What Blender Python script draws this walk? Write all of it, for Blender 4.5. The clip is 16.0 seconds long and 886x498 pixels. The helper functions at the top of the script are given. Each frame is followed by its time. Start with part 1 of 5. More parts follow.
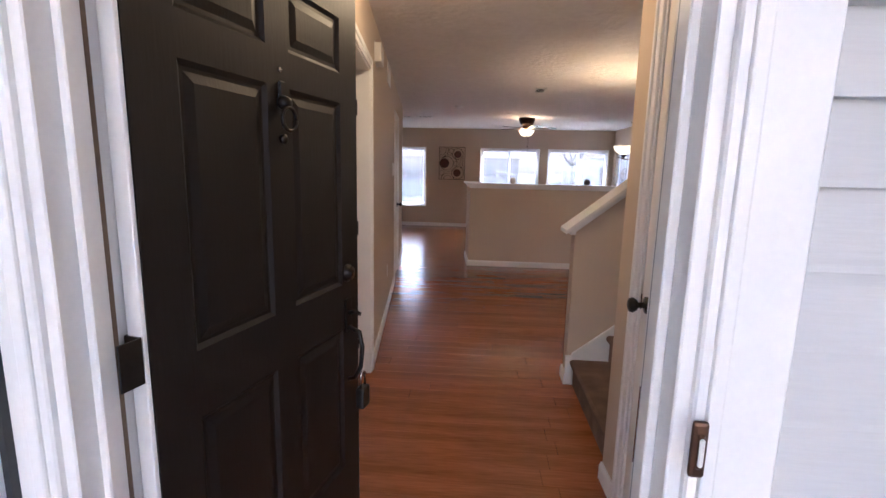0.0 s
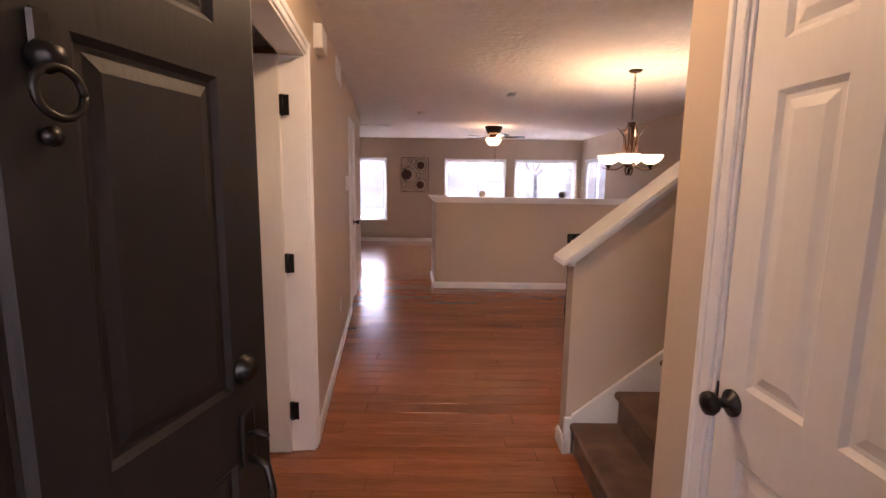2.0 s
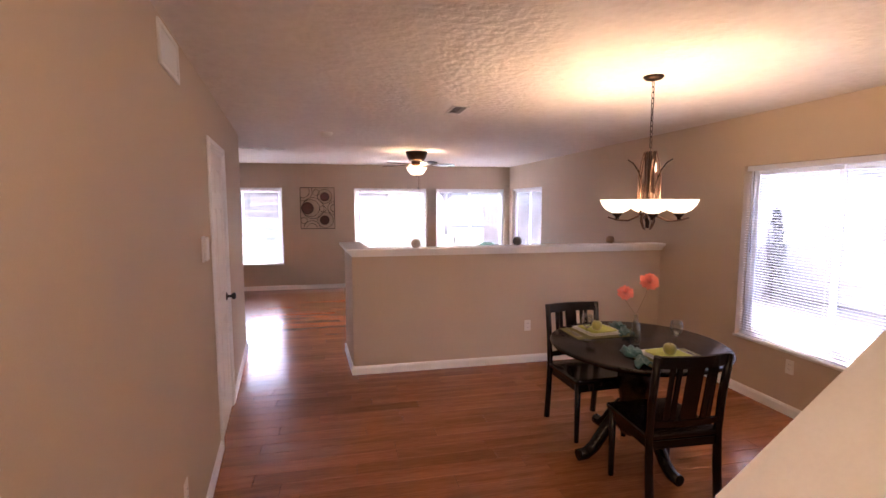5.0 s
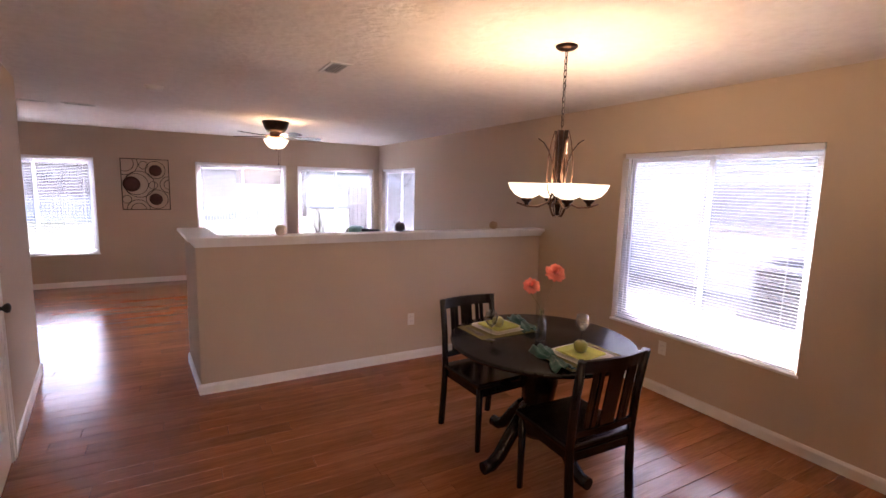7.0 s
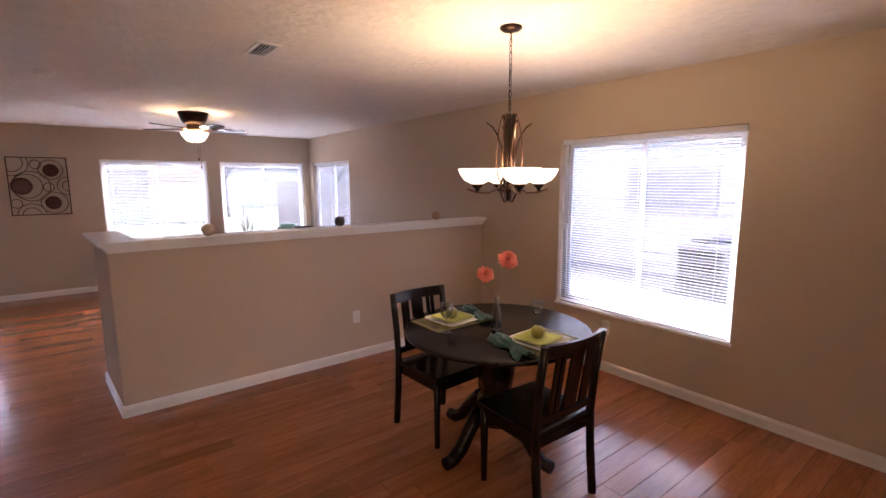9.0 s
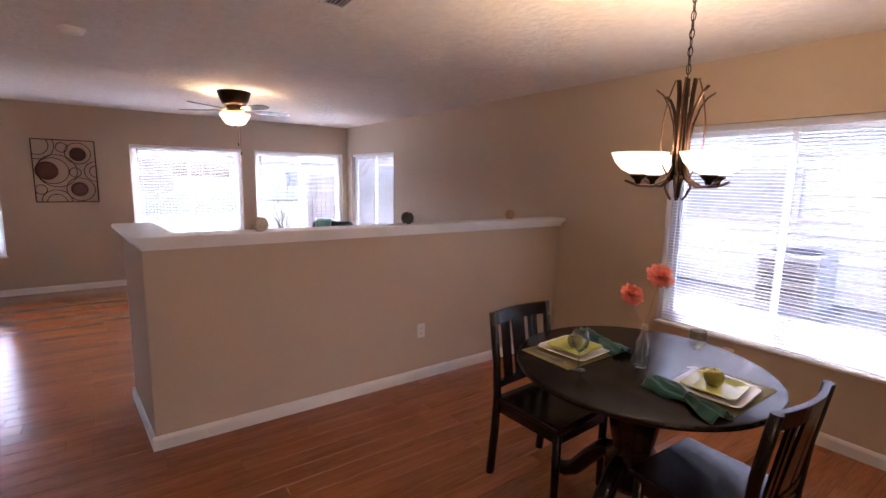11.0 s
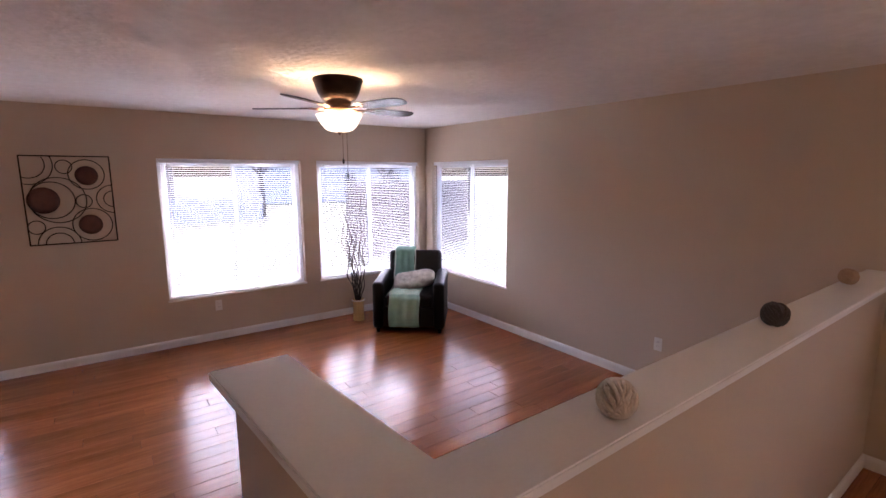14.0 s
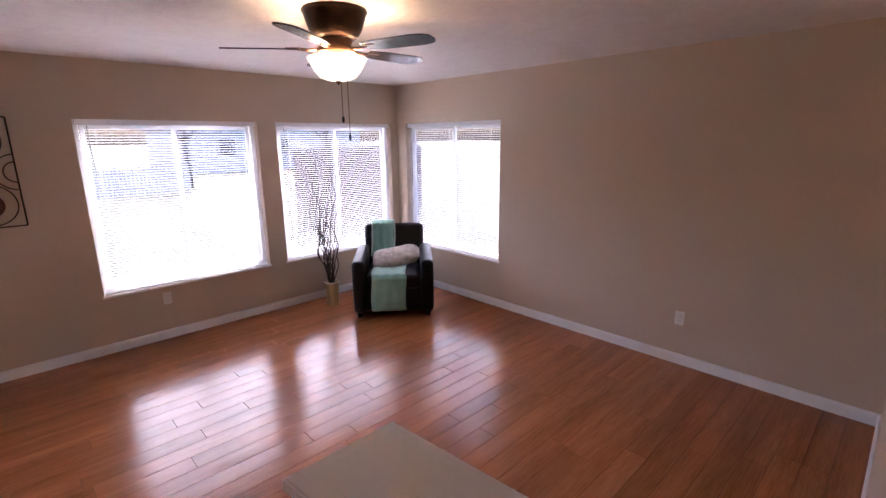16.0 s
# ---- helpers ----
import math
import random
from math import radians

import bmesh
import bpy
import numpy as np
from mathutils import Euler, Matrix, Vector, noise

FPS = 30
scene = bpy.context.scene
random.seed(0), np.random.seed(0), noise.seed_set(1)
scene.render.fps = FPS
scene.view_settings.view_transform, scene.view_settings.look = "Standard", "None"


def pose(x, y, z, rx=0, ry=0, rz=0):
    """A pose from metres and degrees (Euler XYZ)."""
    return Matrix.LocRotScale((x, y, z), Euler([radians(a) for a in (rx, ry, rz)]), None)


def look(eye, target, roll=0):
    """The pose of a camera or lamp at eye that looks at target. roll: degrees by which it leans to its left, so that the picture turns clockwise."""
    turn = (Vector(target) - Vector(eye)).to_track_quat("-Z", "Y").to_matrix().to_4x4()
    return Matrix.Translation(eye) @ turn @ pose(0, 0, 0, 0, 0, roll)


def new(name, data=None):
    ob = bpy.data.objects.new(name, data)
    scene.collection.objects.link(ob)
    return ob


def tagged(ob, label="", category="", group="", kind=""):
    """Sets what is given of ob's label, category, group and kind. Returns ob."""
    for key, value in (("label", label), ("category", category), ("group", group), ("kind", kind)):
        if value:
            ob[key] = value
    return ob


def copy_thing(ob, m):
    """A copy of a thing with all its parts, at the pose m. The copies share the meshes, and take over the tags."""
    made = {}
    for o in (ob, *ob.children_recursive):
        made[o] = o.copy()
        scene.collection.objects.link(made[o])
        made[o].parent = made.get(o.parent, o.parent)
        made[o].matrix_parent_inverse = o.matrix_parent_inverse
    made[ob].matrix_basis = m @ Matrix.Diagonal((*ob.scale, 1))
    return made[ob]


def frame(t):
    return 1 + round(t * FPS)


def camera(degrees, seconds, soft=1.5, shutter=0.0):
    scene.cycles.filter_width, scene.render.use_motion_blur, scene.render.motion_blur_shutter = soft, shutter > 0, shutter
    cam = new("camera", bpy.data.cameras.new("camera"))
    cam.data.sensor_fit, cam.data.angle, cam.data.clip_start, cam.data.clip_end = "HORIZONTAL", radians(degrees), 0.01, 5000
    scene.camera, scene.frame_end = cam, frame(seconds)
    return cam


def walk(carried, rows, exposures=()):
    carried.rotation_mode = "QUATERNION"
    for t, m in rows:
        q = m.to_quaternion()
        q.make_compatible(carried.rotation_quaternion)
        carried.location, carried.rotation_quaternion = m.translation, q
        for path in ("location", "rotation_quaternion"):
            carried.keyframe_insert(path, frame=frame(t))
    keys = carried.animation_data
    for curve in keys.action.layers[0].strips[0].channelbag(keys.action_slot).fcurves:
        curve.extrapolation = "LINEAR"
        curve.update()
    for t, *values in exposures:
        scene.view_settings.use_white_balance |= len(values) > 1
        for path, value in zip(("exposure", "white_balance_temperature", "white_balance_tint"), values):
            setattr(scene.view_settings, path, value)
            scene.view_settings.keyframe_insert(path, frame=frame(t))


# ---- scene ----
cam = camera(87.5, 16.0)
PATH = [
    (0, (0.192, 0.691, 1.423), (0.043, 2.656, 1.086), 1.3),
    (0.5, (0.188, 0.815, 1.403), (0.069, 2.786, 1.084), 1.6),
    (1, (0.198, 0.919, 1.415), (0.106, 2.893, 1.108), 1.0),
    (1.5, (0.191, 1.138, 1.413), (0.141, 3.115, 1.114), 1.1),
    (2, (0.141, 1.391, 1.449), (0.146, 3.37, 1.159), 0.8),
    (2.5, (0.122, 1.689, 1.462), (0.175, 3.67, 1.188), 0.1),
    (3, (0.125, 2.056, 1.499), (0.221, 4.036, 1.235), -0.7),
    (5.5, (-0.026, 3.289, 1.691), (0.514, 5.205, 1.505), 0.7),
    (6, (-0.03, 3.457, 1.686), (0.657, 5.324, 1.477), 1.4),
    (6.5, (-0.007, 3.597, 1.678), (0.819, 5.403, 1.44), 1.6),
    (7, (-0.008, 3.682, 1.669), (0.962, 5.411, 1.404), 1.5),
    (7.5, (-0.036, 3.741, 1.661), (1.067, 5.386, 1.383), 1.1),
    (8, (-0.057, 3.772, 1.654), (1.148, 5.343, 1.372), 0.5),
    (10.5, (0.016, 4.296, 1.596), (1.207, 5.875, 1.299), -0.9),
    (11, (-0.059, 4.651, 1.583), (1.092, 6.259, 1.286), 1.2),
    (11.5, (-0.127, 5.074, 1.607), (0.995, 6.699, 1.293), 2.8),
    (12, (-0.202, 5.52, 1.646), (0.899, 7.158, 1.325), 3.6),
    (12.5, (-0.213, 5.965, 1.66), (0.862, 7.624, 1.357), 3.4),
    (13, (-0.222, 6.352, 1.729), (0.839, 8.010, 1.429), 2.1),
    (13.5, (-0.241, 6.709, 1.777), (0.859, 8.353, 1.48), 0.9),
    (14, (-0.273, 7.008, 1.817), (0.89, 8.604, 1.498), -0.1),
    (14.5, (-0.289, 7.259, 1.848), (0.947, 8.79, 1.49), -0.7),
    (15, (-0.31, 7.451, 1.851), (1.0, 8.908, 1.452), -0.6),
    (15.5, (-0.321, 7.599, 1.811), (1.031, 9.007, 1.374), -0.6),
    (16, (-0.341, 7.781, 1.797), (1.009, 9.183, 1.334), -0.6),
]
walk(cam, [(t, look(eye, target, roll)) for t, eye, target, roll in PATH], [(0, 4.0, 5150, 7), (1.2, 4.1, 5500, 16), (2.5, 4.5, 6100, 22), (3.0, 4.68, 6150, 22), (5.5, 4.46, 5700, 20), (7.5, 4.26, 5650, 18), (11, 4.22, 5450, 16), (13, 4.1, 5550, 19), (16, 4.05, 5650, 20)])

# ---- world, sun and lamps ----
SKY, SUN = 0.235, 0.25
FAN_W, CHAND_W, FOYER_W = 0.6, 0.5, 1.5
world = bpy.data.worlds.new("sky")
scene.world = world
world.use_nodes = True
wn = world.node_tree.nodes
sky = wn.new("ShaderNodeTexSky")
sky.sky_type = "NISHITA"
sky.sun_disc = False
sky.sun_elevation, sky.sun_rotation = radians(52), radians(25)
sky.air_density, sky.dust_density = 1.0, 8.0
world.node_tree.links.new(sky.outputs[0], wn["Background"].inputs[0])
wn["Background"].inputs[1].default_value = SKY
sun_data = bpy.data.lights.new("sun", "SUN")
sun_data.energy, sun_data.angle, sun_data.color = SUN, radians(30), (1.0, 0.97, 0.93)
sun = new("sun", sun_data)
sun.matrix_world = look((9, 19.5, 27), (0, 0, 0))


def bulb(name, place, watts, radius, colour):
    d = bpy.data.lights.new(name, "POINT")
    d.energy, d.shadow_soft_size, d.color = watts, radius, colour
    o = new(name, d)
    o.location = place
    return o


WARM = (1.0, 0.64, 0.33)


# ---- materials ----
def surface(name, dark, light, rough=0.5, scale=6.0, fine=60.0, bump=0.1, metal=0.0, stretch=(1, 1, 1), per_object=0.0, spec=0.5, coat=0.0, fine_mix=0.35, dist=0.004, sheen=0.0):
    m = bpy.data.materials.new(name)
    m.use_nodes = True
    n, l = m.node_tree.nodes, m.node_tree.links
    b = n["Principled BSDF"]
    tc = n.new("ShaderNodeTexCoord")
    mp = n.new("ShaderNodeMapping")
    mp.inputs["Scale"].default_value = stretch
    l.new(tc.outputs["Object"], mp.inputs[0])
    vec = mp.outputs[0]
    info = None
    if per_object:
        info = n.new("ShaderNodeObjectInfo")
        sc = n.new("ShaderNodeVectorMath")
        sc.operation = "MULTIPLY_ADD"
        sc.inputs[1].default_value = (31.0, 17.0, 9.0)
        l.new(info.outputs["Random"], sc.inputs[0])
        l.new(mp.outputs[0], sc.inputs[2])
        vec = sc.outputs[0]
    big, small = n.new("ShaderNodeTexNoise"), n.new("ShaderNodeTexNoise")
    big.inputs["Scale"].default_value, small.inputs["Scale"].default_value = scale, fine
    big.inputs["Detail"].default_value = 4
    small.inputs["Detail"].default_value = 5
    l.new(vec, big.inputs["Vector"])
    l.new(vec, small.inputs["Vector"])
    mix = n.new("ShaderNodeMix")
    mix.inputs[0].default_value = fine_mix
    l.new(big.outputs[0], mix.inputs[2])
    l.new(small.outputs[0], mix.inputs[3])
    ramp = n.new("ShaderNodeValToRGB")
    ramp.color_ramp.elements[0].position, ramp.color_ramp.elements[1].position = 0.3, 0.7
    ramp.color_ramp.elements[0].color, ramp.color_ramp.elements[1].color = (*dark, 1), (*light, 1)
    l.new(mix.outputs[0], ramp.inputs[0])
    col = ramp.outputs[0]
    if per_object:
        hsv = n.new("ShaderNodeHueSaturation")
        mr = n.new("ShaderNodeMapRange")
        mr.inputs[3].default_value, mr.inputs[4].default_value = 1 - per_object, 1 + per_object
        l.new(info.outputs["Random"], mr.inputs[0])
        l.new(mr.outputs[0], hsv.inputs["Value"])
        l.new(col, hsv.inputs["Color"])
        col = hsv.outputs[0]
    l.new(col, b.inputs["Base Color"])
    rr = n.new("ShaderNodeMapRange")
    rr.inputs[3].default_value, rr.inputs[4].default_value = rough * 0.85, min(1, rough * 1.15)
    l.new(big.outputs[0], rr.inputs[0])
    l.new(rr.outputs[0], b.inputs["Roughness"])
    b.inputs["Metallic"].default_value = metal
    b.inputs["Specular IOR Level"].default_value = spec
    b.inputs["Coat Weight"].default_value = coat
    b.inputs["Coat Roughness"].default_value = 0.12
    b.inputs["Sheen Weight"].default_value = sheen
    if bump:
        bp = n.new("ShaderNodeBump")
        bp.inputs["Strength"].default_value, bp.inputs["Distance"].default_value = bump, dist
        l.new(small.outputs[0], bp.inputs["Height"])
        l.new(bp.outputs[0], b.inputs["Normal"])
    return m


def glass(name, colour=(1, 1, 1), rough=0.0, thin=True, gloss=0.30):
    m = bpy.data.materials.new(name)
    m.use_nodes = True
    n, l = m.node_tree.nodes, m.node_tree.links
    b = n["Principled BSDF"]
    if not thin:
        b.inputs["Base Color"].default_value = (*colour, 1)
        b.inputs["Transmission Weight"].default_value, b.inputs["Roughness"].default_value = 1, rough
        b.inputs["IOR"].default_value = 1.45
        return m
    tr, gl, mx, fr = n.new("ShaderNodeBsdfTransparent"), n.new("ShaderNodeBsdfGlossy"), n.new("ShaderNodeMixShader"), n.new("ShaderNodeLayerWeight")
    tr.inputs[0].default_value = (*colour, 1)
    gl.inputs["Roughness"].default_value = 0.02
    fr.inputs[0].default_value = 0.35
    weak = n.new("ShaderNodeMath")
    weak.operation = "MULTIPLY"
    weak.inputs[1].default_value = gloss
    l.new(fr.outputs["Facing"], weak.inputs[0])
    l.new(weak.outputs[0], mx.inputs[0])
    l.new(tr.outputs[0], mx.inputs[1])
    l.new(gl.outputs[0], mx.inputs[2])
    l.new(mx.outputs[0], n["Material Output"].inputs[0])
    return m


def glow(name, colour, strength):
    m = bpy.data.materials.new(name)
    m.use_nodes = True
    b = m.node_tree.nodes["Principled BSDF"]
    b.inputs["Base Color"].default_value = (0.85, 0.8, 0.72, 1)
    b.inputs["Roughness"].default_value = 0.35
    b.inputs["Emission Color"].default_value = (*colour, 1)
    b.inputs["Emission Strength"].default_value = strength
    return m


M_WALL = surface("beige wall paint", (0.52, 0.42, 0.315), (0.56, 0.455, 0.345), 0.7, 1.2, 140, 0.12, dist=0.002)
M_CEIL = surface("knockdown ceiling paint", (0.70, 0.66, 0.62), (0.80, 0.76, 0.72), 0.85, 7, 18, 0.8, dist=0.013, fine_mix=0.5)
M_TRIM = surface("white trim paint", (0.74, 0.73, 0.71), (0.82, 0.81, 0.79), 0.35, 3, 90, 0.04)
M_DOORW = surface("white door paint", (0.72, 0.69, 0.64), (0.79, 0.76, 0.71), 0.4, 2, 70, 0.06, stretch=(1, 1, 0.15))
M_DOORB = surface("black-brown door paint", (0.009, 0.007, 0.006), (0.014, 0.011, 0.010), 0.5, 2, 120, 0.15, stretch=(1, 1, 0.12), spec=0.3)
M_FLOOR = surface("red-brown wood plank", (0.20, 0.062, 0.021), (0.40, 0.148, 0.052), 0.21, 2.6, 22, 0.06, stretch=(0.35, 4.5, 1), per_object=0.13, spec=0.45, coat=0.22, fine_mix=0.45, dist=0.002)
M_GAP = surface("dark plank joint", (0.03, 0.012, 0.006), (0.05, 0.02, 0.01), 0.7)
M_CARPET = surface("brown stair carpet", (0.11, 0.064, 0.042), (0.26, 0.165, 0.112), 0.95, 9, 160, 1.0, dist=0.012)
M_WOODBLK = surface("black-stained wood", (0.006, 0.004, 0.004), (0.016, 0.011, 0.010), 0.25, 4, 50, 0.08, stretch=(1, 1, 0.2), coat=0.05, spec=0.32)
M_LEATHER = surface("black leather", (0.004, 0.0035, 0.004), (0.009, 0.008, 0.0085), 0.40, 5, 90, 0.35, dist=0.003, spec=0.3)
M_BRONZE = surface("oil-rubbed bronze", (0.018, 0.010, 0.007), (0.045, 0.024, 0.015), 0.34, 12, 90, 0.08, metal=0.85)
M_COPPER = surface("brushed brown bronze", (0.09, 0.045, 0.026), (0.17, 0.09, 0.055), 0.35, 12, 90, 0.06, metal=0.8)
M_BLACK = surface("black metal", (0.008, 0.007, 0.006), (0.02, 0.017, 0.015), 0.35, 10, 80, 0.05, metal=0.5)
M_BLADE = surface("dark fan blade", (0.03, 0.022, 0.02), (0.055, 0.04, 0.036), 0.22, 3, 40, 0.05, stretch=(0.3, 3, 1))
M_VINYL = surface("white window vinyl", (0.76, 0.77, 0.79), (0.82, 0.83, 0.85), 0.4, 3, 60, 0.03)
M_SLAT = surface("white blind slat", (0.78, 0.78, 0.80), (0.84, 0.84, 0.86), 0.45, 3, 40, 0.02)
sn, sl = M_SLAT.node_tree.nodes, M_SLAT.node_tree.links
thru, both_ = sn.new("ShaderNodeBsdfTranslucent"), sn.new("ShaderNodeMixShader")
thru.inputs[0].default_value = (0.85, 0.85, 0.88, 1)
both_.inputs[0].default_value = 0.32
sl.new(sn["Principled BSDF"].outputs[0], both_.inputs[1])
sl.new(thru.outputs[0], both_.inputs[2])
sl.new(both_.outputs[0], sn["Material Output"].inputs[0])
M_GLASS = glass("window glass", (0.54, 0.54, 0.58))
M_CLEAR = glass("clear glassware", (0.93, 0.95, 0.945), gloss=0.9)
M_BOWL = glow("lit alabaster glass", (1.0, 0.74, 0.42), 0.14)
M_PLASTIC = surface("white plastic", (0.72, 0.70, 0.66), (0.78, 0.76, 0.72), 0.4, 8, 60, 0.02)
M_SLOT = surface("dark slot", (0.02, 0.02, 0.02), (0.04, 0.04, 0.04), 0.6)
M_STEEL = surface("brushed steel", (0.45, 0.45, 0.46), (0.6, 0.6, 0.62), 0.25, 10, 90, 0.04, metal=1.0)
M_TEAL = surface("dark green cloth", (0.006, 0.05, 0.045), (0.014, 0.10, 0.085), 0.8, 14, 220, 0.6, sheen=0.3)
M_MINT = surface("mint knitted throw", (0.16, 0.33, 0.28), (0.24, 0.45, 0.39), 0.9, 10, 200, 0.8, sheen=0.4)
M_MINTEDGE = surface("pale fringe", (0.5, 0.6, 0.55), (0.62, 0.7, 0.66), 0.9, 10, 200, 0.5)
M_PILLOW = surface("printed cream cloth", (0.36, 0.33, 0.30), (0.74, 0.70, 0.65), 0.85, 16, 200, 0.4, fine_mix=0.15)
M_MAT = surface("olive placemat", (0.14, 0.12, 0.035), (0.24, 0.21, 0.07), 0.8, 20, 240, 0.8)
M_LIME = surface("lime glazed plate", (0.44, 0.47, 0.11), (0.55, 0.58, 0.17), 0.2, 5, 40, 0.02)
M_CREAM = surface("white glazed plate", (0.72, 0.71, 0.66), (0.8, 0.79, 0.74), 0.2, 5, 40, 0.02)
M_APPLE = surface("green apple skin", (0.24, 0.22, 0.05), (0.42, 0.40, 0.10), 0.35, 9, 80, 0.05)
M_CORAL = surface("coral petal", (0.80, 0.17, 0.11), (0.95, 0.40, 0.30), 0.6, 12, 60, 0.1)
M_STEM = surface("pale stem", (0.24, 0.21, 0.12), (0.34, 0.30, 0.18), 0.6, 12, 60, 0.1)
M_RATTAN = surface("pale wicker", (0.46, 0.37, 0.27), (0.74, 0.66, 0.55), 0.75, 18, 120, 0.5)
M_DARKWICK = surface("dark wicker", (0.02, 0.013, 0.012), (0.05, 0.035, 0.03), 0.6, 18, 120, 0.5)
M_TAN = surface("tan wicker", (0.30, 0.19, 0.10), (0.45, 0.30, 0.17), 0.75, 18, 120, 0.5)
M_BAMBOO = surface("bamboo vase", (0.42, 0.30, 0.13), (0.58, 0.44, 0.22), 0.5, 8, 60, 0.2, stretch=(1, 1, 0.15))
M_TWIG = surface("dark twig", (0.02, 0.012, 0.01), (0.05, 0.03, 0.025), 0.7, 20, 100, 0.3)
M_DISC = surface("brown woven disc", (0.05, 0.017, 0.012), (0.11, 0.04, 0.026), 0.6, 14, 120, 0.4)
M_SIDING = surface("white lap siding", (0.50, 0.50, 0.50), (0.58, 0.58, 0.57), 0.5, 2, 60, 0.15, stretch=(0.2, 1, 3))
M_LAWN = surface("winter lawn", (0.032, 0.040, 0.013), (0.075, 0.078, 0.032), 0.95, 0.7, 30, 0.8, dist=0.03)
M_CONC = surface("concrete", (0.17, 0.167, 0.16), (0.25, 0.246, 0.235), 0.85, 1.5, 60, 0.4)
M_GRAVEL = surface("pale gravel", (0.22, 0.21, 0.19), (0.40, 0.385, 0.36), 0.9, 9, 70, 0.9, dist=0.02)
M_NEIGHBOUR = surface("weathered pale siding paint", (0.72, 0.72, 0.72), (0.78, 0.78, 0.775), 0.6, 2, 60, 0.15, stretch=(0.2, 1, 3))
M_PICKET = surface("weathered white picket paint", (0.50, 0.50, 0.50), (0.62, 0.62, 0.62), 0.5, 3, 40, 0.1)
M_FENCE = surface("weathered fence board", (0.075, 0.055, 0.05), (0.14, 0.105, 0.095), 0.85, 2, 30, 0.5, stretch=(3, 3, 0.3), per_object=0.15)
M_ROOF = surface("brown shingle roof", (0.09, 0.07, 0.06), (0.17, 0.135, 0.115), 0.9, 3, 30, 0.6)
M_BRICKH = surface("tan house wall", (0.30, 0.24, 0.2), (0.4, 0.33, 0.28), 0.85, 2, 30, 0.3)
M_DARKGL = surface("dark window glass", (0.03, 0.035, 0.04), (0.06, 0.07, 0.08), 0.08, 2, 10, 0.0)
M_BARK = surface("grey bark", (0.07, 0.055, 0.05), (0.15, 0.12, 0.10), 0.9, 6, 50, 0.7, stretch=(1, 1, 0.3))
M_METALBOX = surface("grey-beige metal box", (0.36, 0.36, 0.355), (0.44, 0.44, 0.43), 0.5, 3, 60, 0.05)
M_LEAF = surface("evergreen leaf", (0.02, 0.04, 0.018), (0.05, 0.085, 0.035), 0.7, 8, 50, 0.2)


# ---- mesh helpers ----
def bx(bm, x0, x1, y0, y1, z0, z1, bevel=0.0, seg=1):
    g = bmesh.ops.create_cube(bm, size=1, matrix=Matrix.Translation(((x0 + x1) / 2, (y0 + y1) / 2, (z0 + z1) / 2)) @ Matrix.Diagonal((abs(x1 - x0), abs(y1 - y0), abs(z1 - z0), 1)))
    if bevel:
        es = list({e for v in g["verts"] for e in v.link_edges})
        bmesh.ops.bevel(bm, geom=es, offset=bevel, segments=seg, affect="EDGES", profile=0.5)
    return bm


def box(x0, x1, y0, y1, z0, z1, bevel=0.0, seg=1):
    return bx(bmesh.new(), x0, x1, y0, y1, z0, z1, bevel, seg)


def lathe(bm, profile, seg=24, at=(0, 0, 0), turn=None):
    rings = []
    m = Matrix.Translation(at) @ (turn or Matrix.Identity(4))
    for r, z in profile:
        if r < 1e-5:
            rings.append([bm.verts.new(m @ Vector((0, 0, z)))])
        else:
            rings.append([bm.verts.new(m @ Vector((r * math.cos(2 * math.pi * i / seg), r * math.sin(2 * math.pi * i / seg), z))) for i in range(seg)])
    for a, b in zip(rings, rings[1:]):
        for i in range(seg):
            j = (i + 1) % seg
            q = [a[i % len(a)], a[j % len(a)], b[j % len(b)], b[i % len(b)]]
            q = list(dict.fromkeys(q))
            if len(q) > 2:
                f = bm.faces.new(q)
                f.smooth = True
    return bm


def tube(bm, pts, radius, seg=8, taper=1.0, flat=1.0):
    pts = [Vector(p) for p in pts]
    rings = []
    n = len(pts)
    side = None
    for i, p in enumerate(pts):
        d = (pts[min(i + 1, n - 1)] - pts[max(i - 1, 0)]).normalized()
        if side is None:
            side = d.orthogonal().normalized()
        side = (side - d * side.dot(d)).normalized()
        up = d.cross(side)
        r = radius * (1 + (taper - 1) * i / (n - 1))
        rings.append([bm.verts.new(p + side * r * math.cos(2 * math.pi * k / seg) + up * r * flat * math.sin(2 * math.pi * k / seg)) for k in range(seg)])
    for a, b in zip(rings, rings[1:]):
        for k in range(seg):
            f = bm.faces.new((a[k], a[(k + 1) % seg], b[(k + 1) % seg], b[k]))
            f.smooth = True
    bm.faces.new(rings[0][::-1])
    bm.faces.new(rings[-1])
    return bm


def ring(bm, centre, radius, wire, u, v, seg=32, a0=0.0, a1=360.0):
    u, v = Vector(u), Vector(v)
    c = Vector(centre)
    k = max(4, int(seg * (a1 - a0) / 360))
    return tube(bm, [c + u * radius * math.cos(radians(a0 + (a1 - a0) * i / k)) + v * radius * math.sin(radians(a0 + (a1 - a0) * i / k)) for i in range(k + 1)], wire, 6)


def prism(bm, outline, z0, z1):
    lo = [bm.verts.new((x, y, z0)) for x, y in outline]
    hi = [bm.verts.new((x, y, z1)) for x, y in outline]
    k = len(outline)
    bm.faces.new(lo[::-1])
    bm.faces.new(hi)
    for i in range(k):
        bm.faces.new((lo[i], lo[(i + 1) % k], hi[(i + 1) % k], hi[i]))
    return bm


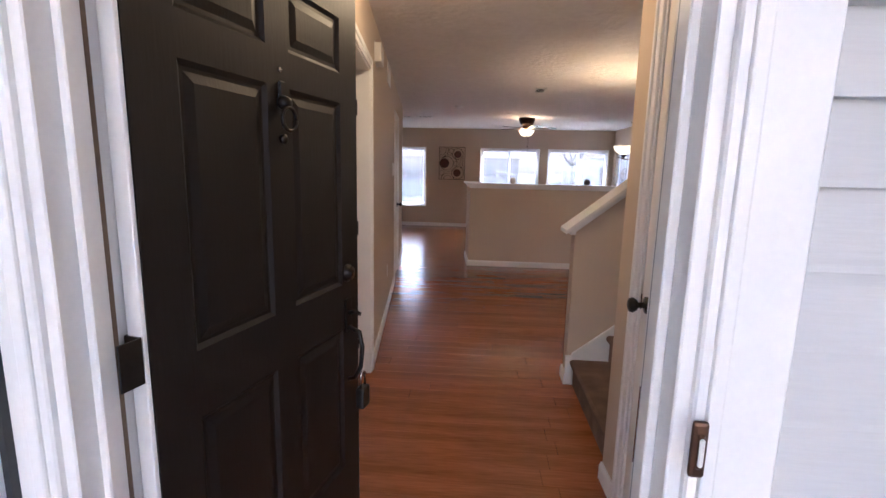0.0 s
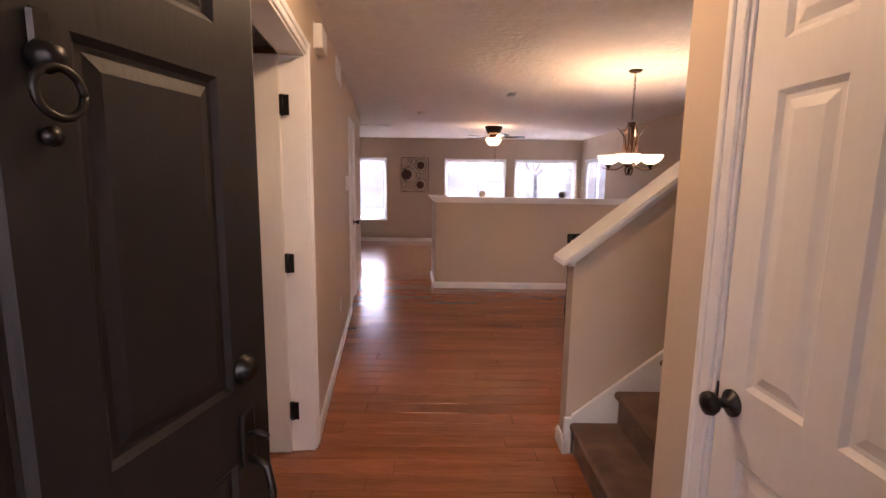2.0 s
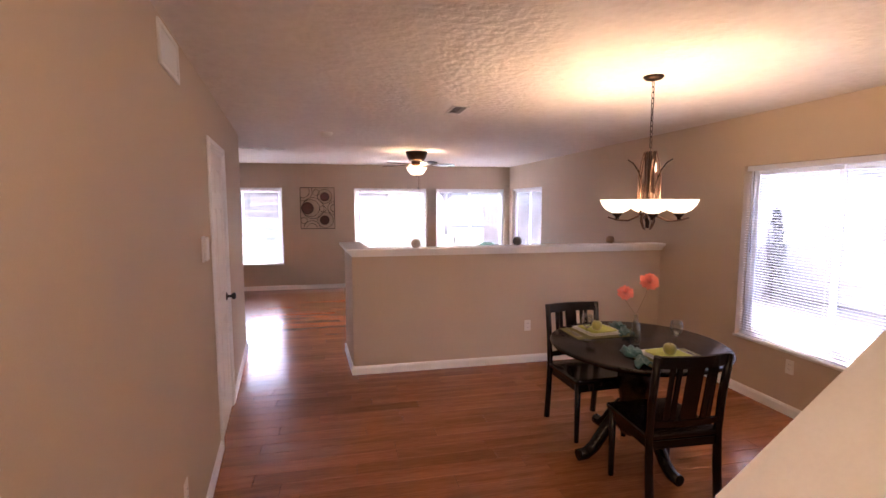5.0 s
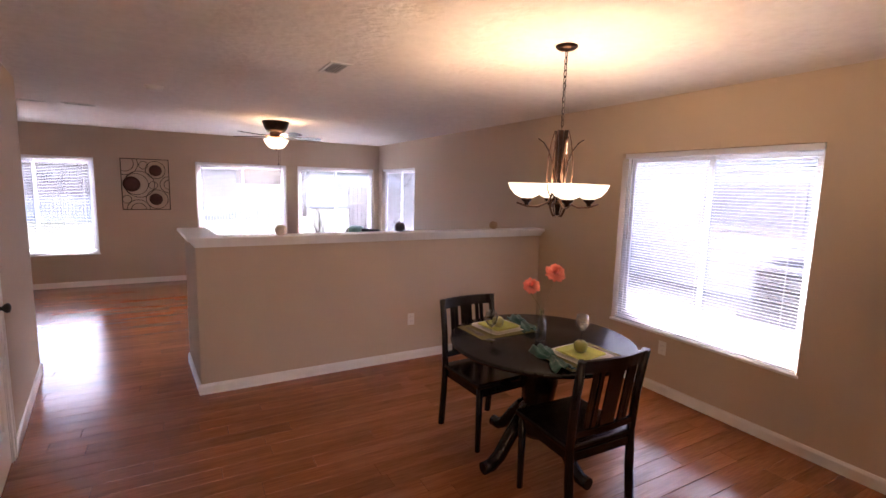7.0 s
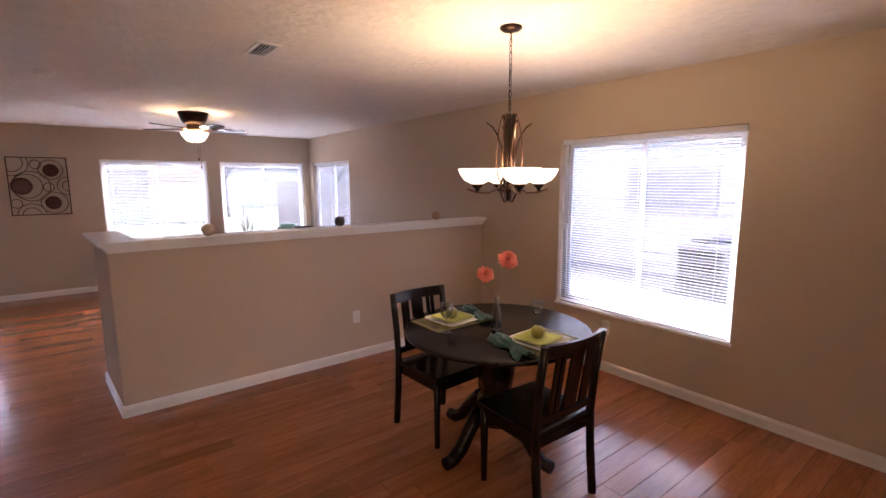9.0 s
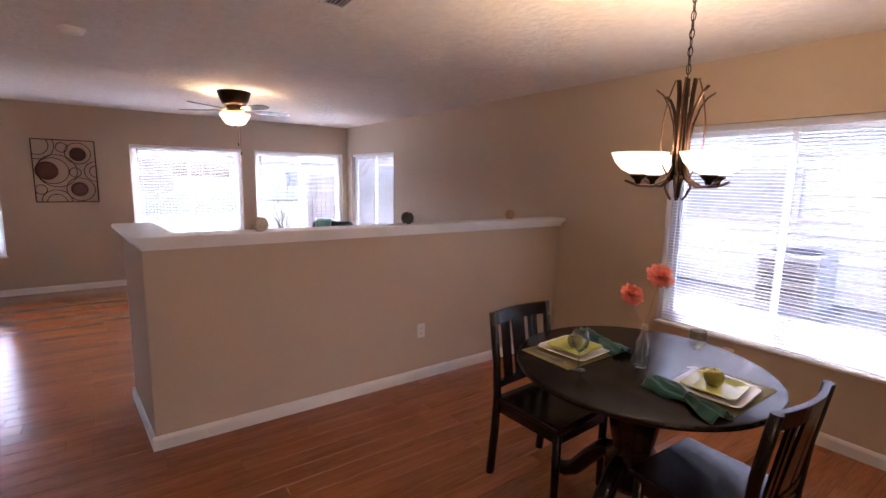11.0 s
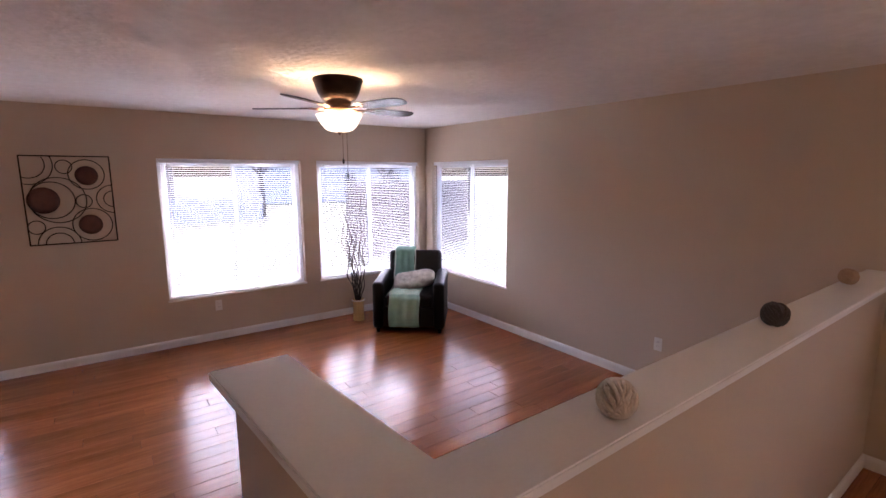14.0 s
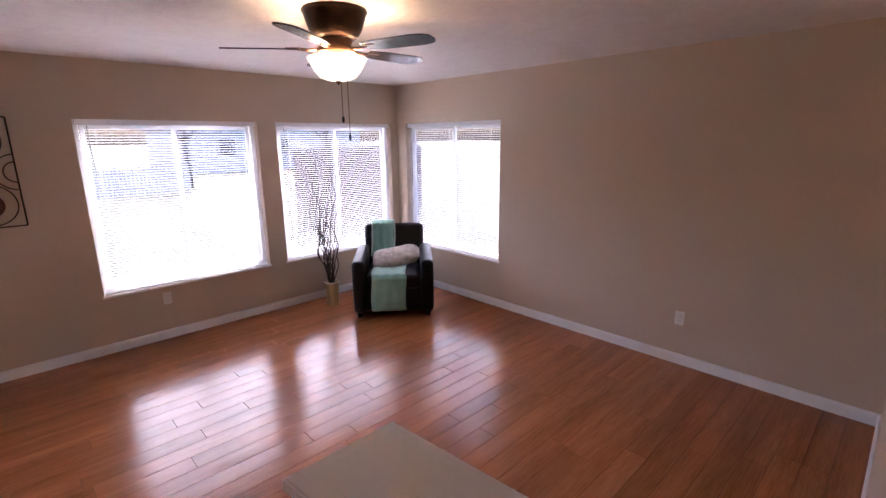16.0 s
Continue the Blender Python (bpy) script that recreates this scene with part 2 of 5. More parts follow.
def moved(bm, m):
    bmesh.ops.transform(bm, matrix=m, verts=bm.verts)
    return bm


def mesh_of(name, bm, material):
    bmesh.ops.recalc_face_normals(bm, faces=bm.faces)
    me = bpy.data.meshes.new(name)
    bm.to_mesh(me)
    bm.free()
    me.materials.append(material)
    return me


def part(name, bm, material, parent, label=""):
    o = new(name, mesh_of(name, bm, material))
    o.parent = parent
    return tagged(o, label)


def share(name, me, parent, m):
    o = new(name, me)
    o.parent = parent
    o.matrix_local = m
    return o


def thing(name, label, category, m=None, group="", kind=""):
    o = new(name)
    o.empty_display_size = 0.1
    o.matrix_world = m or Matrix.Identity(4)
    return tagged(o, label, category, group, kind)


def solid(name, bm, material, label, category, kind="", group=""):
    return tagged(new(name, mesh_of(name, bm, material)), label, category, group, kind)


# ---- structure ----
H, XR, YB, YF, XL = 2.44, 3.422, 12.50, 1.56, -4.6
T = 0.15


def wall_strip(length, height, thick, holes, z0=0.0):
    """A wall along x from 0, its room face at y = 0 and its body towards +y, with openings (a, b, low, high)."""
    bm = bmesh.new()
    at = 0.0
    for a, b, low, high in sorted(holes):
        if a > at:
            bx(bm, at, a, 0, thick, z0, height)
        if low > z0:
            bx(bm, a, b, 0, thick, z0, low)
        if high < height:
            bx(bm, a, b, 0, thick, high, height)
        at = b
    if at < length:
        bx(bm, at, length, 0, thick, z0, height)
    return bm


def structure(name, bm, material, m, label, category="wall"):
    o = solid(name, bm, material, label, category, "structure")
    o.matrix_world = m
    return o


W1, W2, W3 = (-2.645, -1.182), (0.181, 1.643), (1.837, 3.315)
WZ = (0.509, 1.982)
W4 = (10.835, 12.328)
DW, DZ = (5.061, 6.565), (0.513, 2.003)
north = structure("wall_north", wall_strip(XR - XL + T, H, T, [(w[0] - XL, w[1] - XL, *WZ) for w in (W1, W2, W3)]), M_WALL, pose(XL, YB, 0), "beige painted wall with three windows")
EM = pose(XR, YB, 0, 0, 0, -90)
east = structure("wall_east", wall_strip(YB - YF, H, T, [(YB - W4[1], YB - W4[0], *WZ), (YB - DW[1], YB - DW[0], *DZ)]), M_WALL, EM, "beige painted wall with two windows")
structure("wall_west", box(XL - T, XL, 8.5, YB + T, 0, H), M_WALL, Matrix.Identity(4), "plain beige painted wall")
DO = (-0.543, 0.527)
TF = 0.12
south = structure("wall_south", wall_strip(XR + T + 1.6, 4.9, TF, [(DO[0] - 0.02 + 1.6, DO[1] + 0.02 + 1.6, 0, 2.06)]), M_WALL, pose(-1.6, YF, 0) @ Matrix.Diagonal((1, -1, 1, 1)), "beige painted wall round the front door")
# the hall's slanting wall
LA, LB = Vector((-0.541, 3.80, 0)), Vector((-1.146, 8.68, 0))
LDIR = (LB - LA).normalized()
LANG = math.degrees(math.atan2(LDIR.y, LDIR.x))
LM = Matrix.Translation(LA) @ pose(0, 0, 0, 0, 0, LANG)
LLEN = (LB - LA).length
C0, C1 = 2.62, 3.34
structure("wall_hall", moved(wall_strip(LLEN + 1.25, H, 0.115, [(0.08, 1.18, 0, 2.05), (C0 + 1.25, C1 + 1.25, 0, 2.05)]), pose(-1.25, 0, 0)), M_WALL, LM, "beige painted hall wall with two doorways")
p0 = LM @ Vector((-1.25, 0, 0))
seg0 = Vector((-0.75, YF, 0))
d0 = p0 - seg0
structure("wall_entry", box(0, d0.length, 0, 0.115, 0, H), M_WALL, Matrix.Translation(seg0) @ pose(0, 0, 0, 0, 0, math.degrees(math.atan2(d0.y, d0.x))), "short beige painted wall behind the front door")
# rooms behind the hall wall
endp = LM @ Vector((LLEN, 0, 0))
structure("wall_back_hall", box(XL - T, endp.x - 0.01, endp.y - 0.115, endp.y - 0.002, 0, H), M_WALL, Matrix.Identity(4), "plain beige painted wall")
structure("wall_office", box(-2.6, -2.5, 1.6, 5.2, 0, H), M_WALL, Matrix.Identity(4), "plain beige painted wall of the side room")
structure("wall_office_end", box(-2.5, -0.86, 5.1, 5.2, 0, H), M_WALL, Matrix.Identity(4), "plain beige painted wall of the side room")
structure("wall_office_front", box(-2.6, -1.6, YF - TF, YF, 0, H), M_WALL, Matrix.Identity(4), "plain beige painted wall of the side room")
# foyer wall with its closet door, and stairwell
FX0, FY0, FX1, FY1 = 0.862, YF, 0.815, 2.73
FD = Vector((FX0 - FX1, FY0 - FY1, 0))
FM = Matrix.Translation((FX1, FY1, 0)) @ pose(0, 0, 0, 0, 0, math.degrees(math.atan2(FD.y, FD.x)))
FLEN = FD.length
K0, K1 = 0.235, 0.855
structure("wall_foyer", wall_strip(FLEN, H, 0.115, [(K0, K1, 0, 2.05)]), M_WALL, FM, "beige painted wall with a closet door")
structure("wall_stair", box(0.935, XR, 2.62, 2.73, 0, 4.9), M_WALL, Matrix.Identity(4), "beige painted wall beside the stairs")
KY0, KY1 = 3.73, 3.84
structure("wall_stairwell_upper", box(1.6, XR, KY0, KY1, H + 0.12, 4.9), M_WALL, Matrix.Identity(4), "plain upper stairwell wall")
structure("wall_stairwell_side", box(1.48, 1.6, 2.68, KY1, H + 0.12, 4.9), M_WALL, Matrix.Identity(4), "plain upper stairwell wall")
structure("wall_stairwell_east", box(XR, XR + T, YF, KY1 + 0.2, H + 0.001, 4.9), M_WALL, Matrix.Identity(4), "plain upper stairwell wall")
structure("ceiling_upper", box(1.48, XR + T, 2.6, KY1 + 0.2, 4.9, 5.02), M_CEIL, Matrix.Identity(4), "white ceiling over the stairs", "ceiling")
bm = bmesh.new()
bx(bm, XL - T, XR + T, KY1, YB + T, H, H + 0.12)
bx(bm, -2.6, 1.6, YF - T, KY1, H, H + 0.12)
bx(bm, 1.6, XR + T, YF - T, 2.73, H, H + 0.12)
structure("ceiling", bm, M_CEIL, Matrix.Identity(4), "white knockdown textured ceiling", "ceiling")
floor = structure("floor", box(XL - T, XR + T, YF - T, YB + T, -0.16, -0.008), M_GAP, Matrix.Identity(4), "glossy red-brown wood plank floor", "floor")

# half wall, L-shaped, with its cap
HX, HY = 0.053, 7.610
# the wing leans a little to the west
WING = Vector((-0.085, 1.0, 0)).normalized()
WL = 0.81
WR = HX + 0.125


def wing_at(x, y):
    """The point that lies x beside and y along the wing from the half wall's corner."""
    return (HX + x + WING.x * y, HY + WING.y * y)


half = structure("wall_half", prism(bmesh.new(), [(HX, HY), (XR - 0.002, HY), (XR - 0.002, HY + 0.125), wing_at(0.125, 0.125), wing_at(0.125, WL), wing_at(0, WL)], 0, 1.205), M_WALL, Matrix.Identity(4), "beige L-shaped half wall between dining and living areas")
CF, CBK = HY - 0.078, HY + 0.108


def cap_outline(o):
    a, b = wing_at(-0.056 + o, CF + o - HY), wing_at(-0.056 + o, WL + 0.035 - o)
    c, d = wing_at(0.178 - o, WL + 0.035 - o), wing_at(0.178 - o, CBK - o - HY)
    return [a, (XR - 0.003, CF + o), (XR - 0.003, CBK - o), d, c, b]


def stepped(layers):
    bm = bmesh.new()
    for (o, z0, z1) in layers:
        prism(bm, cap_outline(o), z0, z1)
    return bm


cap = part("cap", stepped([(0.0, 1.221, 1.241), (0.004, 1.241, 1.2455), (0.02, 1.207, 1.221), (0.034, 1.191, 1.207), (0.05, 1.169, 1.191)]), M_TRIM, half, "white painted moulded cap")

# stair knee wall
SL = 0.80
KX, KZ = 0.82, 1.085


def slope_prism(x0, x1, lo, hi, y0, y1):
    """A strip that climbs along x: lo and hi are its height at KX."""
    bm = bmesh.new()
    v = [bm.verts.new((x, y, z + SL * (x - KX))) for y in (y0, y1) for x, z in ((x0, lo), (x1, lo), (x1, hi), (x0, hi))]
    bm.faces.new(v[:4][::-1])
    bm.faces.new(v[4:])
    for i in range(4):
        bm.faces.new((v[i], v[(i + 1) % 4], v[4 + (i + 1) % 4], v[4 + i]))
    return bm


XTOP = KX + (H - KZ) / SL
bm = bmesh.new()
prof = [(KX, 0), (XR - 0.002, 0), (XR - 0.002, H - 0.002), (XTOP, H - 0.002), (KX, KZ)]
lo = [bm.verts.new((x, KY0, z)) for x, z in prof]
hi = [bm.verts.new((x, KY1, z)) for x, z in prof]
bm.faces.new(lo)
bm.faces.new(hi[::-1])
for i in range(5):
    bm.faces.new((lo[i], lo[(i + 1) % 5], hi[(i + 1) % 5], hi[i]))
knee = structure("wall_knee", bm, M_WALL, Matrix.Identity(4), "beige sloped knee wall beside the carpeted stairs")
part("cap", slope_prism(KX - 0.065, XTOP - 0.06, 0.012, 0.037, KY0 - 0.055, KY1 + 0.055), M_TRIM, knee, "white sloped cap").location.z = KZ - 0.012 + 0.002
for yy in (KY0 - 0.032, KY1):
    part("moulding", slope_prism(KX - 0.03, XTOP - 0.06, -0.035, 0.0, yy, yy + 0.032), M_TRIM, knee).location.z = KZ
part("moulding", box(KX - 0.032, KX - 0.001, KY0 - 0.03, KY1 + 0.03, KZ - 0.055, KZ - 0.022), M_TRIM, knee)

# stairs
stairs = thing("stairs", "carpeted brown staircase climbing beside the knee wall", "stairs", kind="structure")
RISE, RUN, NS = 0.181, 0.226, 10
for i in range(NS):
    x0 = KX + 0.045 + i * RUN
    bm = bmesh.new()
    outl = [(x0, 0), (XR - 0.002 if i == NS - 1 else x0 + RUN, 0), (XR - 0.002 if i == NS - 1 else x0 + RUN, (i + 1) * RISE)]
    outl += [(x0 - 0.012, (i + 1) * RISE), (x0 - 0.026, (i + 1) * RISE - 0.012), (x0 - 0.026, (i + 1) * RISE - 0.03), (x0, (i + 1) * RISE - 0.045)]
    y0, y1 = 2.732, KY0 - 0.028
    a = [bm.verts.new((x, y0, z)) for x, z in outl]
    b = [bm.verts.new((x, y1, z)) for x, z in outl]
    bm.faces.new(a)
    bm.faces.new(b[::-1])
    for k in range(len(outl)):
        bm.faces.new((a[k], a[(k + 1) % len(outl)], b[(k + 1) % len(outl)], b[k]))
    part("step", bm, M_CARPET, stairs)
part("skirt_board", slope_prism(KX + 0.03, KX + 2.2, -0.05, 0.195, KY0 - 0.026, KY0 - 0.004), M_TRIM, stairs, "white stair skirt board")
part("skirt_post", box(KX - 0.012, KX + 0.045, KY0 - 0.026, KY0 - 0.004, 0, 0.205, 0.003), M_TRIM, stairs)


# baseboards
def baseboard(a, b, flip=False):
    a, b = Vector((*a, 0)), Vector((*b, 0))
    d = b - a
    bm = bmesh.new()
    s = -1 if flip else 1
    prof = [(0.001, 0), (0.016, 0), (0.016, 0.062), (0.013, 0.072), (0.008, 0.082), (0.001, 0.084)]
    lo = [bm.verts.new((0, s * y, z)) for y, z in prof]
    hi = [bm.verts.new((d.length, s * y, z)) for y, z in prof]
    bm.faces.new(lo)
    bm.faces.new(hi[::-1])
    for i in range(len(prof)):
        bm.faces.new((lo[i], lo[(i + 1) % len(prof)], hi[(i + 1) % len(prof)], hi[i]))
    o = solid("baseboard", bm, M_TRIM, "white painted wooden baseboard along the wall", "baseboard", "structure")
    o.matrix_world = Matrix.Translation(a) @ pose(0, 0, 0, 0, 0, math.degrees(math.atan2(d.y, d.x)))
    return o


baseboard((XL, YB), (XR, YB), True)
baseboard((XR, KY1), (XR, HY))
baseboard((XR, HY + 0.125), (XR, YB))
baseboard((HX - 0.016, HY), (XR, HY), True)
baseboard((HX, HY), wing_at(0, WL + 0.016))
baseboard(wing_at(0.125, 0.14), wing_at(0.125, WL + 0.016), True)
baseboard(wing_at(0, WL), wing_at(0.141, WL))
baseboard((HX + 0.141, HY + 0.125), (XR, HY + 0.125))
baseboard((KX, KY0 - 0.026), (KX, KY1 + 0.016))
baseboard((KX, KY1), (XR, KY1))


def on_hall(s, off=0.0):
    p = LM @ Vector((s, off, 0))
    return (p.x, p.y)


baseboard(on_hall(0.0), on_hall(C0 - 0.06), True)
baseboard(on_hall(C1 + 0.06), on_hall(LLEN), True)


def on_foyer(s):
    p = FM @ Vector((s, 0, 0))
    return (p.x, p.y)


baseboard(on_foyer(-0.0), on_foyer(K0 - 0.062), True)

# ---- windows and blinds ----
def window(name, m, width, z0, z1, blind_label, look_label, slid=True):
    """In the wall's frame: x along the wall, y into the wall, z up; m stands at the opening's lower corner."""
    h = z1 - z0
    w = thing(name, look_label, "window", m, kind="structure")
    d0, d1 = 0.075, 0.135
    f = 0.045
    part("window_frame", bx(bx(bx(bx(bmesh.new(), 0.001, f, d0, d1, 0.001, h - 0.001, 0.004), width - f, width - 0.001, d0, d1, 0.001, h - 0.001, 0.004), f, width - f, d0, d1, 0.001, f, 0.004), f, width - f, d0, d1, h - f, h - 0.001, 0.004), M_VINYL, w)
    mid = width / 2
    for k, (a, b, e) in enumerate(((f, mid + 0.02, d0 + 0.008), (mid - 0.02, width - f, d0 + 0.032))):
        s = 0.035
        sash = part("sash", bx(bx(bx(bx(bmesh.new(), a, a + s, e, e + 0.022, f, h - f, 0.003), b - s, b, e, e + 0.022, f, h - f, 0.003), a + s, b - s, e, e + 0.022, f, f + s, 0.003), a + s, b - s, e, e + 0.022, h - f - s, h - f, 0.003), M_VINYL, w)
        pane = part("pane", box(a + s, b - s, e + 0.009, e + 0.013, f + s, h - f - s), M_GLASS, sash)
        pane.visible_shadow = False
    part("window_sill", box(-0.012, width + 0.012, -0.014, 0.072, -0.018, 0.0015, 0.004), M_TRIM, w, "white painted sill")
    # blind
    bl = thing("window_blind", blind_label, "blind", m, "window blinds")
    part("headrail", box(0.012, width - 0.012, 0.016, 0.056, h - 0.045, h - 0.002, 0.003), M_SLAT, bl)
    sm = bmesh.new()
    rows = []
    for j in range(4):
        yy = -0.0125 + 0.025 * j / 3
        zz = 0.0025 * (1 - (2 * j / 3 - 1) ** 2)
        rows.append([sm.verts.new((x, yy, zz)) for x in (0, width - 0.04)])
    low = [[sm.verts.new((v.co.x, v.co.y, v.co.z - 0.0009)) for v in r] for r in rows]
    for r in (rows, low):
        for a, b in zip(r, r[1:]):
            sm.faces.new((a[0], a[1], b[1], b[0]))
    sm.faces.new((rows[0][0], rows[0][1], low[0][1], low[0][0]))
    sm.faces.new((rows[3][0], rows[3][1], low[3][1], low[3][0]))
    me = mesh_of("slat", sm, M_SLAT)
    n = int((h - 0.075) / 0.0225)
    for i in range(n):
        share("slat", me, bl, pose(0.02, 0.036, 0.035 + i * (h - 0.09) / n, -4, 0, 0))
    part("bottom_rail", box(0.018, width - 0.018, 0.022, 0.05, 0.006, 0.022, 0.003), M_SLAT, bl)
    for x in (0.14, width / 2, width - 0.14):
        part("ladder_cord", tube(bmesh.new(), [(x, 0.0225, 0.02), (x, 0.0225, h - 0.04)], 0.0012, 4), M_SLAT, bl)
    part("wand", tube(bmesh.new(), [(0.09, 0.012, h - 0.05), (0.10, 0.006, h - 0.75)], 0.004, 6), M_STEEL, bl, "grey tilt wand")
    return w


LBL = "white horizontal slat blind, slats open, in the window"
window("window_1", pose(W1[0], YB, WZ[0]), W1[1] - W1[0], *WZ, LBL, "white vinyl sliding window over the back lawn")
window("window_2", pose(W2[0], YB, WZ[0]), W2[1] - W2[0], *WZ, LBL, "white vinyl sliding window over the back lawn")
window("window_3", pose(W3[0], YB, WZ[0]), W3[1] - W3[0], *WZ, LBL, "white vinyl sliding window behind the armchair")
window("window_4", pose(XR, W4[1], WZ[0], 0, 0, -90), W4[1] - W4[0], *WZ, LBL, "white vinyl sliding window in the corner")
window("window_5", pose(XR, DW[1], DZ[0], 0, 0, -90), DW[1] - DW[0], *DZ, LBL, "white vinyl sliding window beside the dining table")


# ---- doors ----
def lens_panel(x0, x1, z0, z1, y0, depth, sign):
    """A raised panel: its sunk rim on the door's face and a field that rises again."""
    bm = bmesh.new()
    o = [0.0, 0.012, 0.022, 0.045]
    y = [0.0, -depth, -depth, -depth * 0.25]
    loops = [[bm.verts.new((x, y0 + sign * yy, z)) for x, z in ((x0 + i, z0 + i), (x1 - i, z0 + i), (x1 - i, z1 - i), (x0 + i, z1 - i))] for i, yy in zip(o, y)]
    for a, b in zip(loops, loops[1:]):
        for k in range(4):
            bm.faces.new((a[k], a[(k + 1) % 4], b[(k + 1) % 4], b[k]))
    bm.faces.new(loops[-1])
    back = [bm.verts.new((x, y0 - sign * 0.0145, z)) for x, z in ((x0, z0), (x1, z0), (x1, z1), (x0, z1))]
    bm.faces.new(back[::-1])
    for k in range(4):
        bm.faces.new((loops[0][k], loops[0][(k + 1) % 4], back[(k + 1) % 4], back[k]))
    return bm


def door_leaf(d, width, height, material, thick=0.042):
    """Six-panel leaf: hinge edge at x = 0, faces at y = +-thick / 2."""
    st, t = 0.115 * min(1, width / 0.8) + 0.005, thick / 2
    cols = [(st, width / 2 - st * 0.42), (width / 2 + st * 0.42, width - st)]
    rows = [(0.24, 0.82), (0.99, 1.645), (1.745, height - 0.105)]
    bm = bmesh.new()
    xs = [0.0, cols[0][0], cols[0][1], cols[1][0], cols[1][1], width]
    zs = [0.008, rows[0][0], rows[0][1], rows[1][0], rows[1][1], rows[2][0], rows[2][1], height]
    bx(bm, xs[0], xs[1], -t, t, zs[0], zs[-1])
    bx(bm, xs[4], xs[5], -t, t, zs[0], zs[-1])
    for k in range(0, 7, 2):
        bx(bm, xs[1], xs[4], -t, t, zs[k], zs[k + 1])
    for k in (1, 3, 5):
        bx(bm, xs[2], xs[3], -t, t, zs[k], zs[k + 1])
    part("leaf", bm, material, d)
    for a, b in cols:
        for lo, hi in rows:
            for sgn in (1, -1):
                part("panel", lens_panel(a, b, lo, hi, sgn * t, 0.009, sgn), material, d)


def knob(d, x, z, y, sign, material=M_BLACK):
    o = part("knob", lathe(bmesh.new(), [(0, 0), (0.032, 0), (0.032, 0.006), (0.012, 0.012), (0.011, 0.034), (0.022, 0.042), (0.029, 0.054), (0.026, 0.066), (0.012, 0.072), (0, 0.073)], 20), material, d, "black round door knob")
    o.matrix_local = pose(x, y, z, -90 * sign, 0, 0)
    return o


def hinge(d, x, y, z, material=M_BLACK, plate=True):
    bm = tube(bmesh.new(), [(x, y, z - 0.05), (x, y, z + 0.05)], 0.008, 8)
    if plate:
        bx(bm, x - 0.032, x + 0.034, y - 0.004, y + 0.003, z - 0.048, z + 0.048, 0.002)
    return part("hinge", bm, material, d, "dark metal hinge")


def casing(name, parent_m, a, b, top, label, y=-0.0, both=False, thick=0.115):
    """Door frame: jambs through the wall and flat moulded casing on the room's face (towards -y)."""
    c = thing(name, label, "door frame", parent_m, kind="structure")
    w = 0.062
    part("jamb", box(a, a + 0.018, -0.002, thick + 0.002, 0, top), M_TRIM, c)
    part("jamb", box(b - 0.018, b, -0.002, thick + 0.002, 0, top), M_TRIM, c)
    part("head_jamb", box(a + 0.018, b - 0.018, -0.002, thick + 0.002, top - 0.018, top), M_TRIM, c)
    for y0, s in ((0.0, -1),) + (((thick, 1),) if both else ()):
        for x0, x1 in ((a - w + 0.006, a + 0.006), (b - 0.006, b + w - 0.006)):
            bm = box(x0, x1, min(y0, y0 + s * 0.012), max(y0, y0 + s * 0.012), 0, top + w, 0.003)
            bx(bm, x0 + (0.004 if x0 < a else 0.034), x1 - (0.034 if x0 < a else 0.004), min(y0, y0 + s * 0.019), max(y0, y0 + s * 0.019), 0, top + w - 0.004, 0.004)
            part("casing", bm, M_TRIM, c)
        part("head_casing", bx(box(a + 0.006, b - 0.006, min(y0, y0 + s * 0.0125), max(y0, y0 + s * 0.0125), top - 0.006, top + w - 0.001, 0.003), a + 0.006, b - 0.006, min(y0, y0 + s * 0.0185), max(y0, y0 + s * 0.0185), top + 0.022, top + w - 0.006, 0.004), M_TRIM, c)
    return c


# the hall wall's frame has its room face at y = 0 and the room towards -y
casing("door_frame_office", LM, -1.17, -0.07, 2.05, "white painted door frame of the side room", both=True)
casing("door_frame_closet", LM, C0, C1, 2.05, "white painted closet door frame")
d = thing("door_1", "white six-panel closet door, closed, in the hall", "door", LM @ pose(C0 + 0.021, 0.024, 0), kind="structure")
door_leaf(d, C1 - C0 - 0.042, 2.03, M_DOORW)
kn = knob(d, C1 - C0 - 0.042 - 0.06, 0.94, -0.021, -1)
kn.matrix_local = pose(C1 - C0 - 0.042 - 0.06, -0.021, 0.94, 90, 0, 0)
for z in (0.21, 1.03, 1.81):
    hinge(d, -0.003, -0.024, z, M_STEEL, False)
    part("hinge_leaf", box(-0.03, 0.0, -0.0345, -0.0315, z - 0.045, z + 0.045), M_BRONZE, d)
# side room door, swung inwards
d = thing("door_2", "white six-panel door standing open into the side room", "door", LM @ pose(-0.092, 0.118, 0, 0, 0, 84), kind="structure")
door_leaf(d, 0.80, 2.03, M_DOORW)
kn = knob(d, 0.74, 0.94, 0.021, 1)
kn.matrix_local = pose(0.74, 0.021, 0.94, -90, 0, 0)
for z in (0.24, 1.03, 1.80):
    hinge(d, -0.014, 0.012, z)
